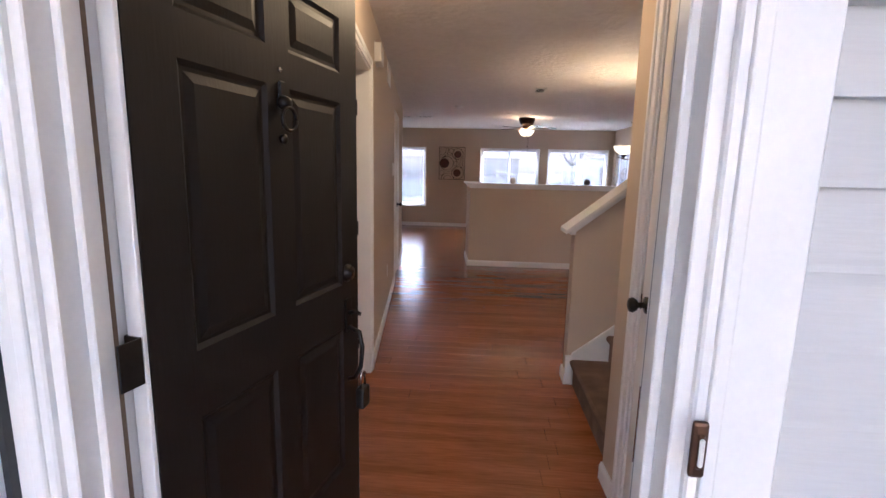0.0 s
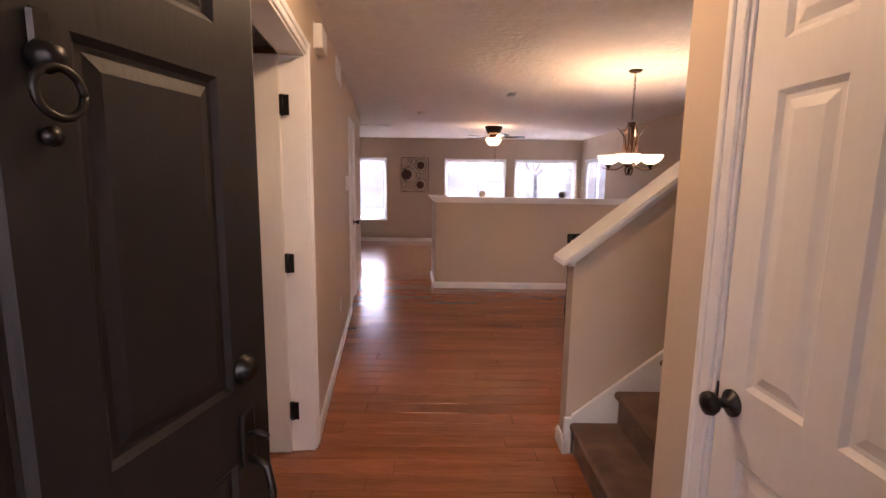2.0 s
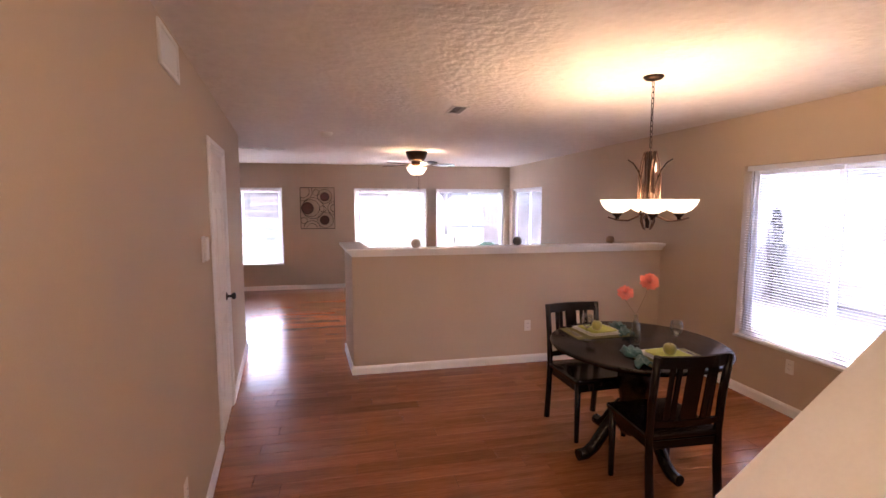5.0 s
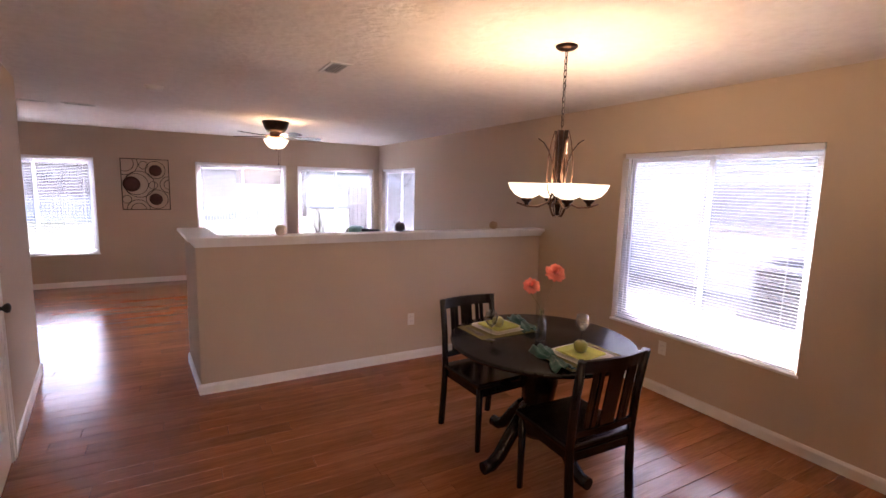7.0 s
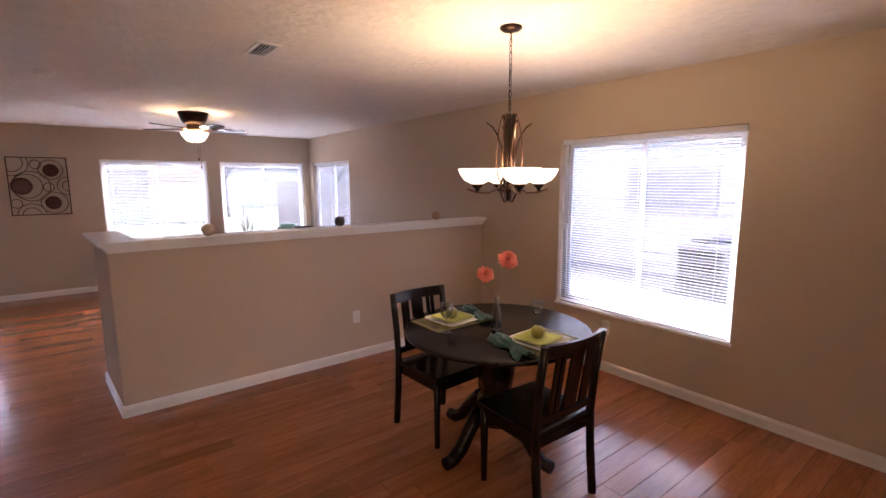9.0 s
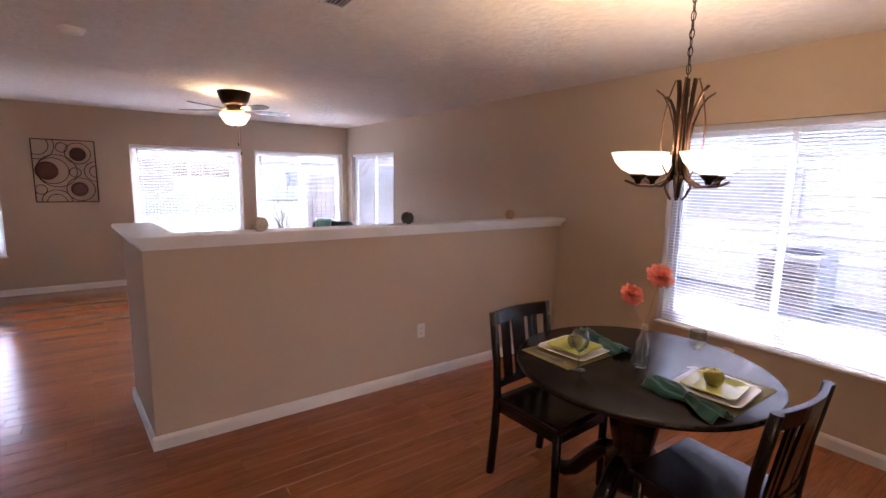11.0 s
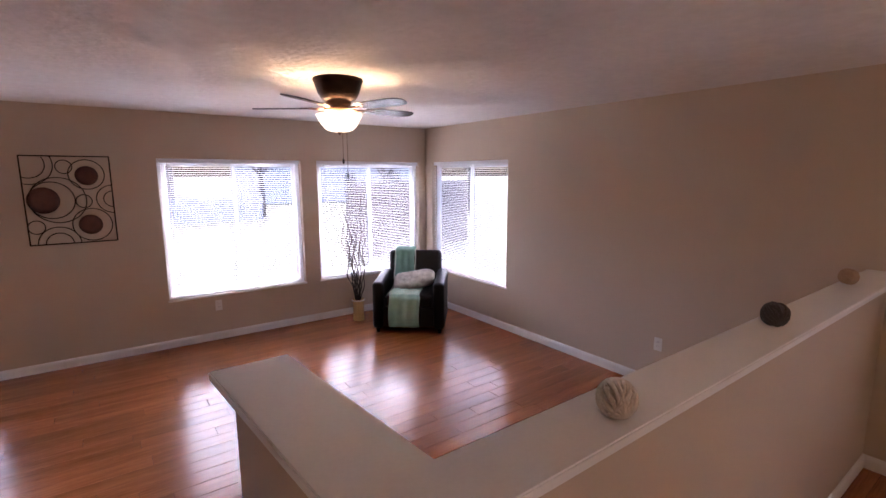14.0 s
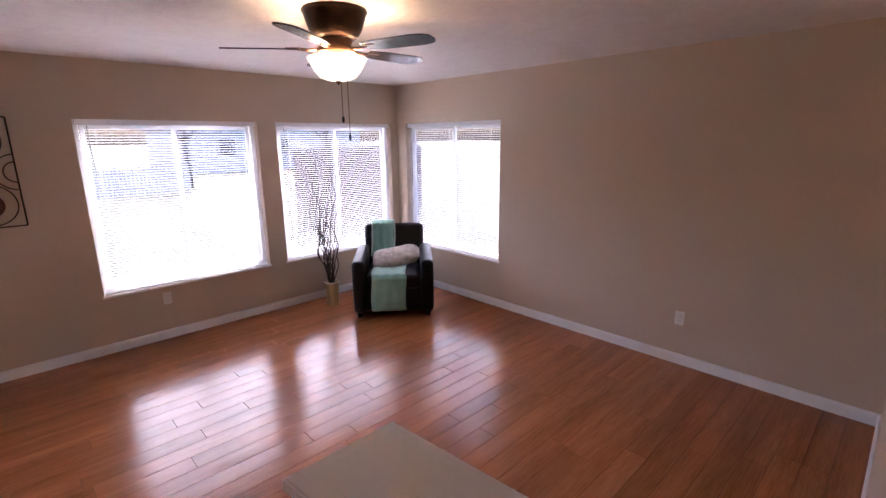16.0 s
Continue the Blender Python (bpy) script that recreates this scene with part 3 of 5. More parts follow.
# foyer closet door
casing("door_frame_foyer", FM, K0, K1, 2.05, "white painted closet door frame in the foyer")
d = thing("door_3", "white six-panel closet door, closed, beside the entry", "door", FM @ pose(K1 - 0.021, 0.026, 0, 0, 0, 180), kind="structure")
door_leaf(d, K1 - K0 - 0.042, 2.03, M_DOORW)
kn = knob(d, K1 - K0 - 0.042 - 0.055, 0.94, 0.021, 1)
kn.matrix_local = pose(K1 - K0 - 0.042 - 0.055, 0.021, 0.94, -90, 0, 0)
part("latch_plate", box(K1 - K0 - 0.044, K1 - K0 - 0.040, 0.0, 0.024, 0.91, 0.97), M_BLACK, d)

# front door and its frame
ff = thing("door_frame_front", "white exterior door frame with brickmould trim", "door frame", kind="structure")
EY = YF - TF
part("jamb", box(DO[0] - 0.02, DO[0] + 0.012, EY - 0.03, YF + 0.004, -0.02, 2.06, 0.003), M_TRIM, ff)
part("jamb", box(DO[1] - 0.012, DO[1] + 0.02, EY - 0.03, YF + 0.004, -0.02, 2.06, 0.003), M_TRIM, ff)
part("head_jamb", box(DO[0] + 0.012, DO[1] - 0.012, EY - 0.03, YF + 0.004, 2.04, 2.06), M_TRIM, ff)
part("stop", box(DO[0] + 0.012, DO[0] + 0.03, EY + 0.02, YF - 0.055, 0, 2.04, 0.003), M_TRIM, ff)
part("stop", box(DO[1] - 0.03, DO[1] - 0.012, EY + 0.02, YF - 0.055, 0, 2.04, 0.003), M_TRIM, ff)
part("weatherstrip", box(DO[0] + 0.012, DO[0] + 0.026, YF - 0.055, YF - 0.038, 0, 2.04, 0.003), surface("brown weatherstrip", (0.12, 0.075, 0.04), (0.18, 0.12, 0.07), 0.7), ff, "brown foam weatherstrip")
part("weatherstrip", box(DO[1] - 0.026, DO[1] - 0.012, YF - 0.055, YF - 0.04, 0, 2.04, 0.003), surface("grey weatherstrip", (0.25, 0.27, 0.29), (0.36, 0.38, 0.4), 0.6), ff, "grey weatherstrip")
for s, x in ((-1, DO[0]), (1, DO[1])):
    a, b = sorted((x + s * 0.012, x + s * 0.148))
    bm = box(a, b, EY - 0.046, EY - 0.004, -0.02, 2.18, 0.004)
    a2, b2 = sorted((x + s * 0.03, x + s * 0.055))
    bx(bm, a2, b2, EY - 0.055, EY - 0.03, -0.02, 2.18, 0.005, 2)
    part("brickmould", bm, M_TRIM, ff, "white outer trim board")
part("head_trim", box(DO[0] - 0.012, DO[1] + 0.012, EY - 0.045, EY - 0.004, 2.06, 2.18, 0.004), M_TRIM, ff)
part("threshold", box(DO[0] + 0.012, DO[1] - 0.012, EY - 0.06, YF + 0.01, -0.02, 0.012, 0.006), M_STEEL, ff, "metal threshold")
part("strike_plate", box(DO[1] - 0.0135, DO[1] - 0.0105, YF - 0.036, YF - 0.004, 0.86, 1.02), M_STEEL, ff)
part("doorbell", bx(box(DO[1] + 0.0060, DO[1] + 0.0310, EY - 0.066, EY - 0.054, 0.955, 1.05, 0.006, 2), DO[1] + 0.0130, DO[1] + 0.0240, EY - 0.070, EY - 0.064, 0.972, 1.032, 0.003), M_COPPER, ff, "bronze doorbell button")
part("doorbell_button", box(DO[1] + 0.0145, DO[1] + 0.0225, EY - 0.073, EY - 0.069, 0.978, 1.026, 0.003), M_PLASTIC, ff, "white doorbell button")
# storm door track and outer edge, hinge side
part("outer_board", box(DO[0] - 0.42, DO[0] - 0.126, EY - 0.066, EY - 0.034, -0.02, 2.18, 0.004), M_TRIM, ff, "white outer board")
part("storm_track", box(DO[0] - 0.125, DO[0] - 0.10, EY - 0.075, EY - 0.046, -0.02, 2.18, 0.004), M_VINYL, ff)
part("storm_seal", box(DO[0] - 0.10, DO[0] - 0.088, EY - 0.062, EY - 0.046, -0.02, 2.18), M_SLOT, ff)

HPX, HPY, DANG = DO[0] + 0.014, YF + 0.003, 77.4
fd = thing("door_4", "dark brown-black six-panel front door, open inwards", "door", pose(HPX, HPY, 0, 0, 0, DANG) @ pose(0.004, -0.024, 0), kind="structure")
door_leaf(fd, 0.925, 2.03, M_DOORB, 0.045)
part("edge_strip", box(-0.012, -0.0005, -0.021, 0.021, 0.01, 2.03, 0.002), M_TRIM, fd, "white unpainted hinge edge")
part("edge_strip", box(0.9255, 0.931, -0.0205, 0.0205, 0.01, 2.03, 0.002), M_DOORW, fd, "pale unpainted lock edge")
for z in (0.24, 1.02, 1.80):
    bm = tube(bmesh.new(), [(-0.012, 0.028, z - 0.05), (-0.012, 0.028, z + 0.05)], 0.008, 8)
    bx(bm, -0.0165, -0.0125, -0.018, 0.026, z - 0.05, z + 0.05)
    bx(bm, -0.066, -0.014, -0.021, -0.0165, z - 0.05, z + 0.05, 0.001)
    part("hinge", bm, M_BLACK, fd, "black metal hinge")
# outside face looks to -y in the leaf's frame
yf = -0.0225
o = part("deadbolt", lathe(bmesh.new(), [(0, 0), (0.034, 0), (0.034, 0.006), (0.026, 0.014), (0.026, 0.02), (0.012, 0.022), (0.012, 0.026), (0, 0.026)], 20), M_BLACK, fd, "black deadbolt")
o.matrix_local = pose(0.84, yf, 1.03, 90, 0, 0)
bm = box(0.815, 0.865, yf - 0.008, yf, 0.80, 0.93, 0.006, 2)
tube(bm, [(0.84, yf - 0.006, 0.815), (0.84, yf - 0.05, 0.80), (0.84, yf - 0.062, 0.74), (0.84, yf - 0.055, 0.66), (0.84, yf - 0.03, 0.61), (0.84, yf - 0.002, 0.60)], 0.009, 8)
tube(bm, [(0.84, yf - 0.006, 0.87), (0.84, yf - 0.03, 0.88), (0.84, yf - 0.055, 0.872)], 0.007, 8, 1.0, 1.6)
part("handle_set", bm, M_BLACK, fd, "black grip handle set")
bm = lathe(bmesh.new(), [(0, 0), (0.018, 0.0), (0.022, 0.01), (0.014, 0.03), (0, 0.034)], 14, (0.47, yf, 1.60), pose(0, 0, 0, 90))
bm2 = ring(bm, (0.47, yf - 0.028, 1.555), 0.032, 0.006, (1, 0, 0), (0, 0, 1), 24)
lathe(bm, [(0, 0), (0.012, 0.0), (0.014, 0.012), (0, 0.018)], 12, (0.47, yf, 1.50), pose(0, 0, 0, 90))
bx(bm, 0.455, 0.485, yf - 0.01, yf, 1.585, 1.66, 0.005)
part("knocker", bm, M_BLACK, fd, "black ring door knocker")
part("peephole", lathe(bmesh.new(), [(0, 0), (0.008, 0), (0.007, 0.004), (0, 0.005)], 12, (0.47, yf, 1.69), pose(0, 0, 0, 90)), M_STEEL, fd, "small steel peephole")
lb = thing("lockbox", "black key lockbox with a steel shackle hung on the handle", "lockbox", fd.matrix_world @ pose(0.84, -0.085, 0.545))
part("body", box(-0.03, 0.03, -0.018, 0.018, -0.05, 0.035, 0.008, 2), M_BLACK, lb)
part("shackle", tube(bmesh.new(), [(-0.018, 0, 0.034)] + [(-0.018 * math.cos(math.pi * i / 8), 0, 0.075 + 0.02 * math.sin(math.pi * i / 8)) for i in range(9)] + [(0.018, 0, 0.034)], 0.005, 8), M_STEEL, lb, "bright steel shackle")

# ---- wall and ceiling fixtures ----
def outlet(m, label="white duplex outlet plate on the wall"):
    o = thing("outlet", label, "outlet", m, "outlets")
    part("plate", box(-0.035, 0.035, -0.006, 0, -0.057, 0.057, 0.002), M_PLASTIC, o)
    for z in (-0.02, 0.02):
        f = part("socket", box(-0.016, 0.016, -0.008, -0.0055, z - 0.013, z + 0.013, 0.002), M_PLASTIC, o)
        part("slot", bx(box(-0.008, -0.006, -0.0088, -0.0075, z - 0.004, z + 0.006), 0.006, 0.008, -0.0088, -0.0075, z - 0.004, z + 0.006), M_SLOT, f)


outlet(pose(1.86, HY, 0.399))
outlet(pose(0.644, YB, 0.386))
outlet(pose(XR, 8.97, 0.385, 0, 0, -90))
outlet(pose(XR, 6.02, 0.39, 0, 0, -90))
outlet(LM @ pose(1.45, 0, 0.40))
sw = thing("thermostat", "beige plastic wall control beside the closet door", "thermostat", LM @ pose(2.24, 0, 1.415))
part("base", box(-0.05, 0.05, -0.008, 0, -0.075, 0.075, 0.003), M_PLASTIC, sw)
part("cover", box(-0.044, 0.044, -0.028, -0.008, -0.068, 0.068, 0.006, 2), M_PLASTIC, sw)
ch = thing("door_chime", "white plastic door chime box high on the wall", "chime", LM @ pose(0.33, 0, 2.22))
part("box", box(-0.10, 0.10, -0.05, 0, -0.065, 0.065, 0.008, 2), M_PLASTIC, ch)
part("base", box(-0.105, 0.105, -0.006, -0.001, -0.07, 0.07), M_PLASTIC, ch)
rg = thing("wall_register", "white slotted air grille high on the hall wall", "vent", LM @ pose(1.58, 0, 2.32))
part("frame", bx(bx(bx(box(-0.18, -0.155, -0.012, 0, -0.09, 0.09, 0.003), 0.155, 0.18, -0.012, 0, -0.09, 0.09, 0.003), -0.155, 0.155, -0.012, 0, 0.07, 0.09, 0.003), -0.155, 0.155, -0.012, 0, -0.09, -0.07, 0.003), M_PLASTIC, rg)
for i in range(9):
    part("slat", moved(box(-0.155, 0.155, -0.007, -0.0055, -0.008, 0.008), pose(0, 0, -0.06 + i * 0.015, 35)), M_PLASTIC, rg)


def ceiling_vent(x, y, lx, ly, rz=0):
    v = thing("ceiling_vent", "white slotted metal air register in the ceiling", "vent", pose(x, y, H, 0, 0, rz), "ceiling registers")
    a, b = lx / 2, ly / 2
    part("frame", bx(bx(bx(box(-a, -a + 0.022, -b, b, -0.008, 0, 0.002), a - 0.022, a, -b, b, -0.008, 0, 0.002), -a + 0.022, a - 0.022, -b, -b + 0.022, -0.008, 0, 0.002), -a + 0.022, a - 0.022, b - 0.022, b, -0.008, 0, 0.002), M_PLASTIC, v)
    part("backing", box(-a + 0.02, a - 0.02, -b + 0.02, b - 0.02, -0.0025, -0.0005), M_SLOT, v)
    k = int((lx - 0.044) / 0.018)
    for i in range(k):
        part("slat", moved(box(-0.0008, 0.0008, -b + 0.022, b - 0.022, -0.0075, 0.0), pose(-a + 0.03 + i * 0.018, 0, -0.0028, 0, 30 if i < k / 2 else -30, 0)), M_PLASTIC, v)


ceiling_vent(0.908, 6.855, 0.14, 0.31, 0)
ceiling_vent(-1.34, 9.99, 0.30, 0.14)
ceiling_vent(-0.93, 9.98, 0.30, 0.14)
sd = thing("smoke_detector", "round white smoke detector on the ceiling", "smoke detector", pose(-0.185, 8.36, H, 180))
part("base", lathe(bmesh.new(), [(0, 0), (0.07, 0), (0.07, 0.012), (0, 0.012)], 24), M_PLASTIC, sd)
part("cover", lathe(bmesh.new(), [(0.06, 0.012), (0.058, 0.03), (0.04, 0.037), (0, 0.038)], 24), M_PLASTIC, sd)
ds = thing("door_stop", "small black door stop at the baseboard", "door stop", LM @ pose(1.9, -0.016, 0.035))
part("rod", tube(bmesh.new(), [(0, 0, 0), (0, -0.07, 0)], 0.006, 8), M_BLACK, ds)
part("tip", tube(bmesh.new(), [(0, -0.07, 0), (0, -0.085, 0)], 0.01, 8), M_SLOT, ds)

# ceiling fan
FX, FY = 1.055, 10.01
fan = thing("ceiling_fan", "dark bronze ceiling fan, five blades, lit glass bowl", "ceiling fan", pose(FX, FY, H))
fan.scale = (0.94, 0.94, 0.83)
part("housing", lathe(bmesh.new(), [(0, 0), (0.172, 0), (0.176, -0.012), (0.168, -0.03), (0.16, -0.06), (0.145, -0.11), (0.12, -0.155), (0.10, -0.17), (0, -0.17)], 40), M_BRONZE, fan)
part("motor_collar", lathe(bmesh.new(), [(0.085, -0.17), (0.088, -0.185), (0.078, -0.205), (0.10, -0.215), (0.105, -0.24), (0.09, -0.255), (0, -0.255)], 32), M_COPPER, fan, "copper-toned motor collar")
me_b = None
for k in range(5):
    ang = 72 * k
    arm = part("blade_arm", bx(tube(bmesh.new(), [(0.09, 0, -0.225), (0.15, 0, -0.232), (0.21, 0, -0.225)], 0.012, 8, 1.0, 0.5), 0.19, 0.27, -0.03, 0.03, -0.228, -0.222, 0.002), M_COPPER, fan, "copper-toned blade arm")
    arm.matrix_local = pose(0, 0, 0, 0, 0, ang)
    out = [(0.20, -0.05), (0.30, -0.062), (0.52, -0.068), (0.57, -0.06), (0.60, -0.043), (0.61, -0.02), (0.61, 0.02), (0.60, 0.043), (0.57, 0.06), (0.52, 0.068), (0.30, 0.062), (0.20, 0.05)]
    bl = part("blade", prism(bmesh.new(), out, -0.004, 0.004), M_BLADE, fan)
    bl.matrix_local = pose(0, 0, -0.226, 0, 0, ang) @ pose(0, 0, 0, -11, 0, 0)
part("fitter", lathe(bmesh.new(), [(0.03, -0.255), (0.016, -0.262), (0.014, -0.405), (0, -0.407)], 20), M_COPPER, fan)
part("bowl", lathe(bmesh.new(), [(0.158, -0.272), (0.163, -0.278), (0.152, -0.305), (0.128, -0.352), (0.098, -0.392), (0.06, -0.408), (0, -0.412), (0, -0.406), (0.056, -0.402), (0.094, -0.386), (0.123, -0.349), (0.147, -0.303), (0.158, -0.272)], 40), M_BOWL, fan, "glowing cream glass bowl")
part("finial", lathe(bmesh.new(), [(0, -0.408), (0.012, -0.41), (0.014, -0.42), (0.006, -0.43), (0, -0.44)], 14), M_COPPER, fan)
for dx, dy, ln in ((0.03, 0.02, 0.62), (0.045, -0.02, 0.735)):
    pc = part("pull_chain", tube(bmesh.new(), [(dx, dy, -0.39), (dx, dy, -ln)], 0.0022, 5), M_COPPER, fan)
    part("pull", lathe(bmesh.new(), [(0, 0), (0.006, -0.005), (0.009, -0.03), (0.005, -0.045), (0, -0.046)], 10, (dx, dy, -ln)), M_BLACK, pc, "small dark pull")
for s in (-1, 1):
    bulb("fan_bulb", (FX + s * 0.07, FY - s * 0.05, H - 0.25), FAN_W, 0.03, WARM)

# chandelier
CX, CY = 1.827, 5.650
chd = thing("chandelier", "bronze chandelier with four lit alabaster glass bowls", "chandelier", pose(CX, CY, H))
chd.scale = (0.93, 0.93, 1.0)
part("canopy", lathe(bmesh.new(), [(0, 0), (0.062, 0), (0.064, -0.008), (0.05, -0.02), (0.015, -0.026), (0, -0.03)], 28), M_BRONZE, chd)
link = bmesh.new()
ln = [(0.009 * math.cos(a), 0, 0.02 * math.sin(a)) for a in [2 * math.pi * i / 14 for i in range(15)]]
tube(link, ln, 0.0022, 5)
me_l = mesh_of("chain_link", link, M_BRONZE)
for i in range(12):
    share("chain_link", me_l, chd, pose(0, 0, -0.045 - i * 0.033, 0, 0, 90 * (i % 2) + 8))
part("cord", tube(bmesh.new(), [(0.004, 0, -0.02), (0.012, 0.004, -0.15), (-0.008, 0, -0.3), (0.002, 0, -0.48)], 0.002, 5), M_BLACK, chd)
ZT = -0.44
part("stem", lathe(bmesh.new(), [(0, ZT), (0.012, ZT - 0.005), (0.010, ZT - 0.30), (0.018, ZT - 0.31), (0.018, ZT - 0.42), (0.014, ZT - 0.44), (0.012, ZT - 0.47), (0, ZT - 0.475)], 16), M_BRONZE, chd)
for k in range(4):
    ang = -27 + 90 * k
    tall = part("upright", tube(bmesh.new(), [(0.020, 0, ZT - 0.40), (0.026, 0, ZT - 0.28), (0.022, 0, ZT - 0.16), (0.026, 0, ZT - 0.06), (0.032, 0, ZT - 0.005)], 0.012, 8, 0.95, 0.28), M_BRONZE, chd, "flat bronze upright leaf")
    tall.matrix_local = pose(0, 0, 0, 0, 0, ang + 45)
    leaf = part("curved_leaf", tube(bmesh.new(), [(0.026, 0, ZT - 0.36), (0.034, 0, ZT - 0.26), (0.048, 0, ZT - 0.175), (0.072, 0, ZT - 0.115), (0.104, 0, ZT - 0.072), (0.138, 0, ZT - 0.052)], 0.009, 8, 0.6, 0.55), M_BRONZE, chd, "curved bronze leaf")
    leaf.matrix_local = pose(0, 0, 0, 0, 0, ang)
    loop = part("side_wire", tube(bmesh.new(), [(0.045, 0, ZT - 0.005), (0.066, 0, ZT - 0.07), (0.082, 0, ZT - 0.16), (0.084, 0, ZT - 0.26), (0.07, 0, ZT - 0.34), (0.04, 0, ZT - 0.39)], 0.0035, 6), M_COPPER, chd, "thin bowed bronze wire")
    loop.matrix_local = pose(0, 0, 0, 0, 0, ang + 45)
    tip = part("tail_leaf", tube(bmesh.new(), [(0.018, 0, ZT - 0.36), (0.046, 0, ZT - 0.40), (0.05, 0, ZT - 0.43), (0.034, 0, ZT - 0.465), (0.022, 0, ZT - 0.48)], 0.008, 8, 0.8, 0.4), M_COPPER, chd, "flat bronze tail leaf")
    tip.matrix_local = pose(0, 0, 0, 0, 0, ang + 45)
    arm = part("arm", tube(bmesh.new(), [(0.03, 0, ZT - 0.34), (0.06, 0, ZT - 0.40), (0.12, 0, ZT - 0.426), (0.19, 0, ZT - 0.424), (0.25, 0, ZT - 0.405)], 0.009, 8, 0.7, 0.6), M_COPPER, chd, "curved bronze arm")
    arm.matrix_local = pose(0, 0, 0, 0, 0, ang)
    cup = part("cup", lathe(bmesh.new(), [(0.012, ZT - 0.418), (0.014, ZT - 0.405), (0.036, ZT - 0.385), (0.032, ZT - 0.38), (0, ZT - 0.38)], 16, (0.19, 0, 0)), M_BRONZE, chd)
    cup.matrix_local = pose(0, 0, 0, 0, 0, ang)
    bowl = part("bowl", lathe(bmesh.new(), [(0, ZT - 0.379), (0.035, ZT - 0.377), (0.072, ZT - 0.36), (0.098, ZT - 0.333), (0.112, ZT - 0.303), (0.116, ZT - 0.296), (0.106, ZT - 0.303), (0.092, ZT - 0.33), (0.066, ZT - 0.354), (0, ZT - 0.371)], 32, (0.19, 0, 0)), M_BOWL, chd, "glowing white alabaster glass bowl")
    bowl.matrix_local = pose(0, 0, 0, 0, 0, ang)
    a = radians(ang)
    bulb("chandelier_bulb", (CX + 0.177 * math.cos(a), CY + 0.177 * math.sin(a), H + ZT - 0.31), CHAND_W, 0.05, WARM)
part("tag", box(0.02, 0.05, -0.002, 0.002, ZT - 0.13, ZT - 0.07), M_PLASTIC, chd, "small white paper tag")
part("tail", lathe(bmesh.new(), [(0, ZT - 0.47), (0.014, ZT - 0.43), (0.02, ZT - 0.40), (0.02, ZT - 0.38), (0, ZT - 0.38)], 12), M_COPPER, chd)

# foyer ceiling light
fl_ = thing("ceiling_light", "flush ceiling light with a lit glass dome in the foyer", "ceiling light", pose(0.1, 2.95, H))
part("pan", lathe(bmesh.new(), [(0, 0), (0.15, 0), (0.155, -0.02), (0.14, -0.03), (0, -0.03)], 32), M_BRONZE, fl_)
part("dome", lathe(bmesh.new(), [(0.135, -0.03), (0.13, -0.05), (0.10, -0.085), (0.05, -0.105), (0, -0.11)], 32), M_BOWL, fl_, "glowing glass dome")
bulb("foyer_bulb", (0.1, 2.95, H - 0.15), FOYER_W, 0.06, WARM)

# metal wall art
art = thing("wall_art", "brown metal wall art of rings and woven discs", "wall art", pose(-0.845, YB - 0.012, 1.190))
AW, AH = 0.642, 0.795
part("frame", tube(tube(tube(tube(bmesh.new(), [(0, 0, 0), (AW, 0, 0)], 0.006, 6), [(0, 0, AH), (AW, 0, AH)], 0.006, 6), [(0, 0, 0), (0, 0, AH)], 0.006, 6), [(AW, 0, 0), (AW, 0, AH)], 0.006, 6), M_BRONZE, art)
U, V = (1, 0, 0), (0, 0, 1)
for cx, cz, r, r2 in ((0.13, 0.40, 0.118, 0.118), (0.46, 0.62, 0.088, 0.088), (0.45, 0.165, 0.092, 0.092)):
    part("disc", lathe(bmesh.new(), [(0, 0.006), (r * 0.6, 0.008), (r, 0.002), (r, -0.004), (0, -0.004)], 32, (cx, 0, cz), pose(0, 0, 0, 90)), M_DISC, art, "solid brown woven disc")
RINGS = [(0.19, 0.40, 0.165, 0, 360), (0.235, 0.40, 0.205, 0, 360), (0.46, 0.63, 0.135, 0, 360), (0.465, 0.165, 0.15, 0, 360), (0.05, 0.72, 0.12, -150, 60),
         (0.05, 0.72, 0.175, -105, 25), (0.21, 0.0, 0.10, 0, 180), (0.21, 0.0, 0.155, 0, 180), (0.645, 0.40, 0.075, 90, 270), (0.645, 0.40, 0.13, 90, 270), (0.30, 0.70, 0.06, 0, 360), (0.06, 0.16, 0.06, 0, 360), (0.42, 0.385, 0.06, 0, 360)]
for cx, cz, r, a0, a1 in RINGS:
    pts = []
    for i in range(41):
        a = radians(a0 + (a1 - a0) * i / 40)
        x, z = cx + r * math.cos(a), cz + r * math.sin(a)
        if 0 <= x <= AW and 0 <= z <= AH:
            pts.append((x, 0, z))
        elif len(pts) > 2:
            break
        else:
            pts = []
    if len(pts) > 2:
        part("ring", tube(bmesh.new(), pts, 0.0045, 6), M_BRONZE, art)

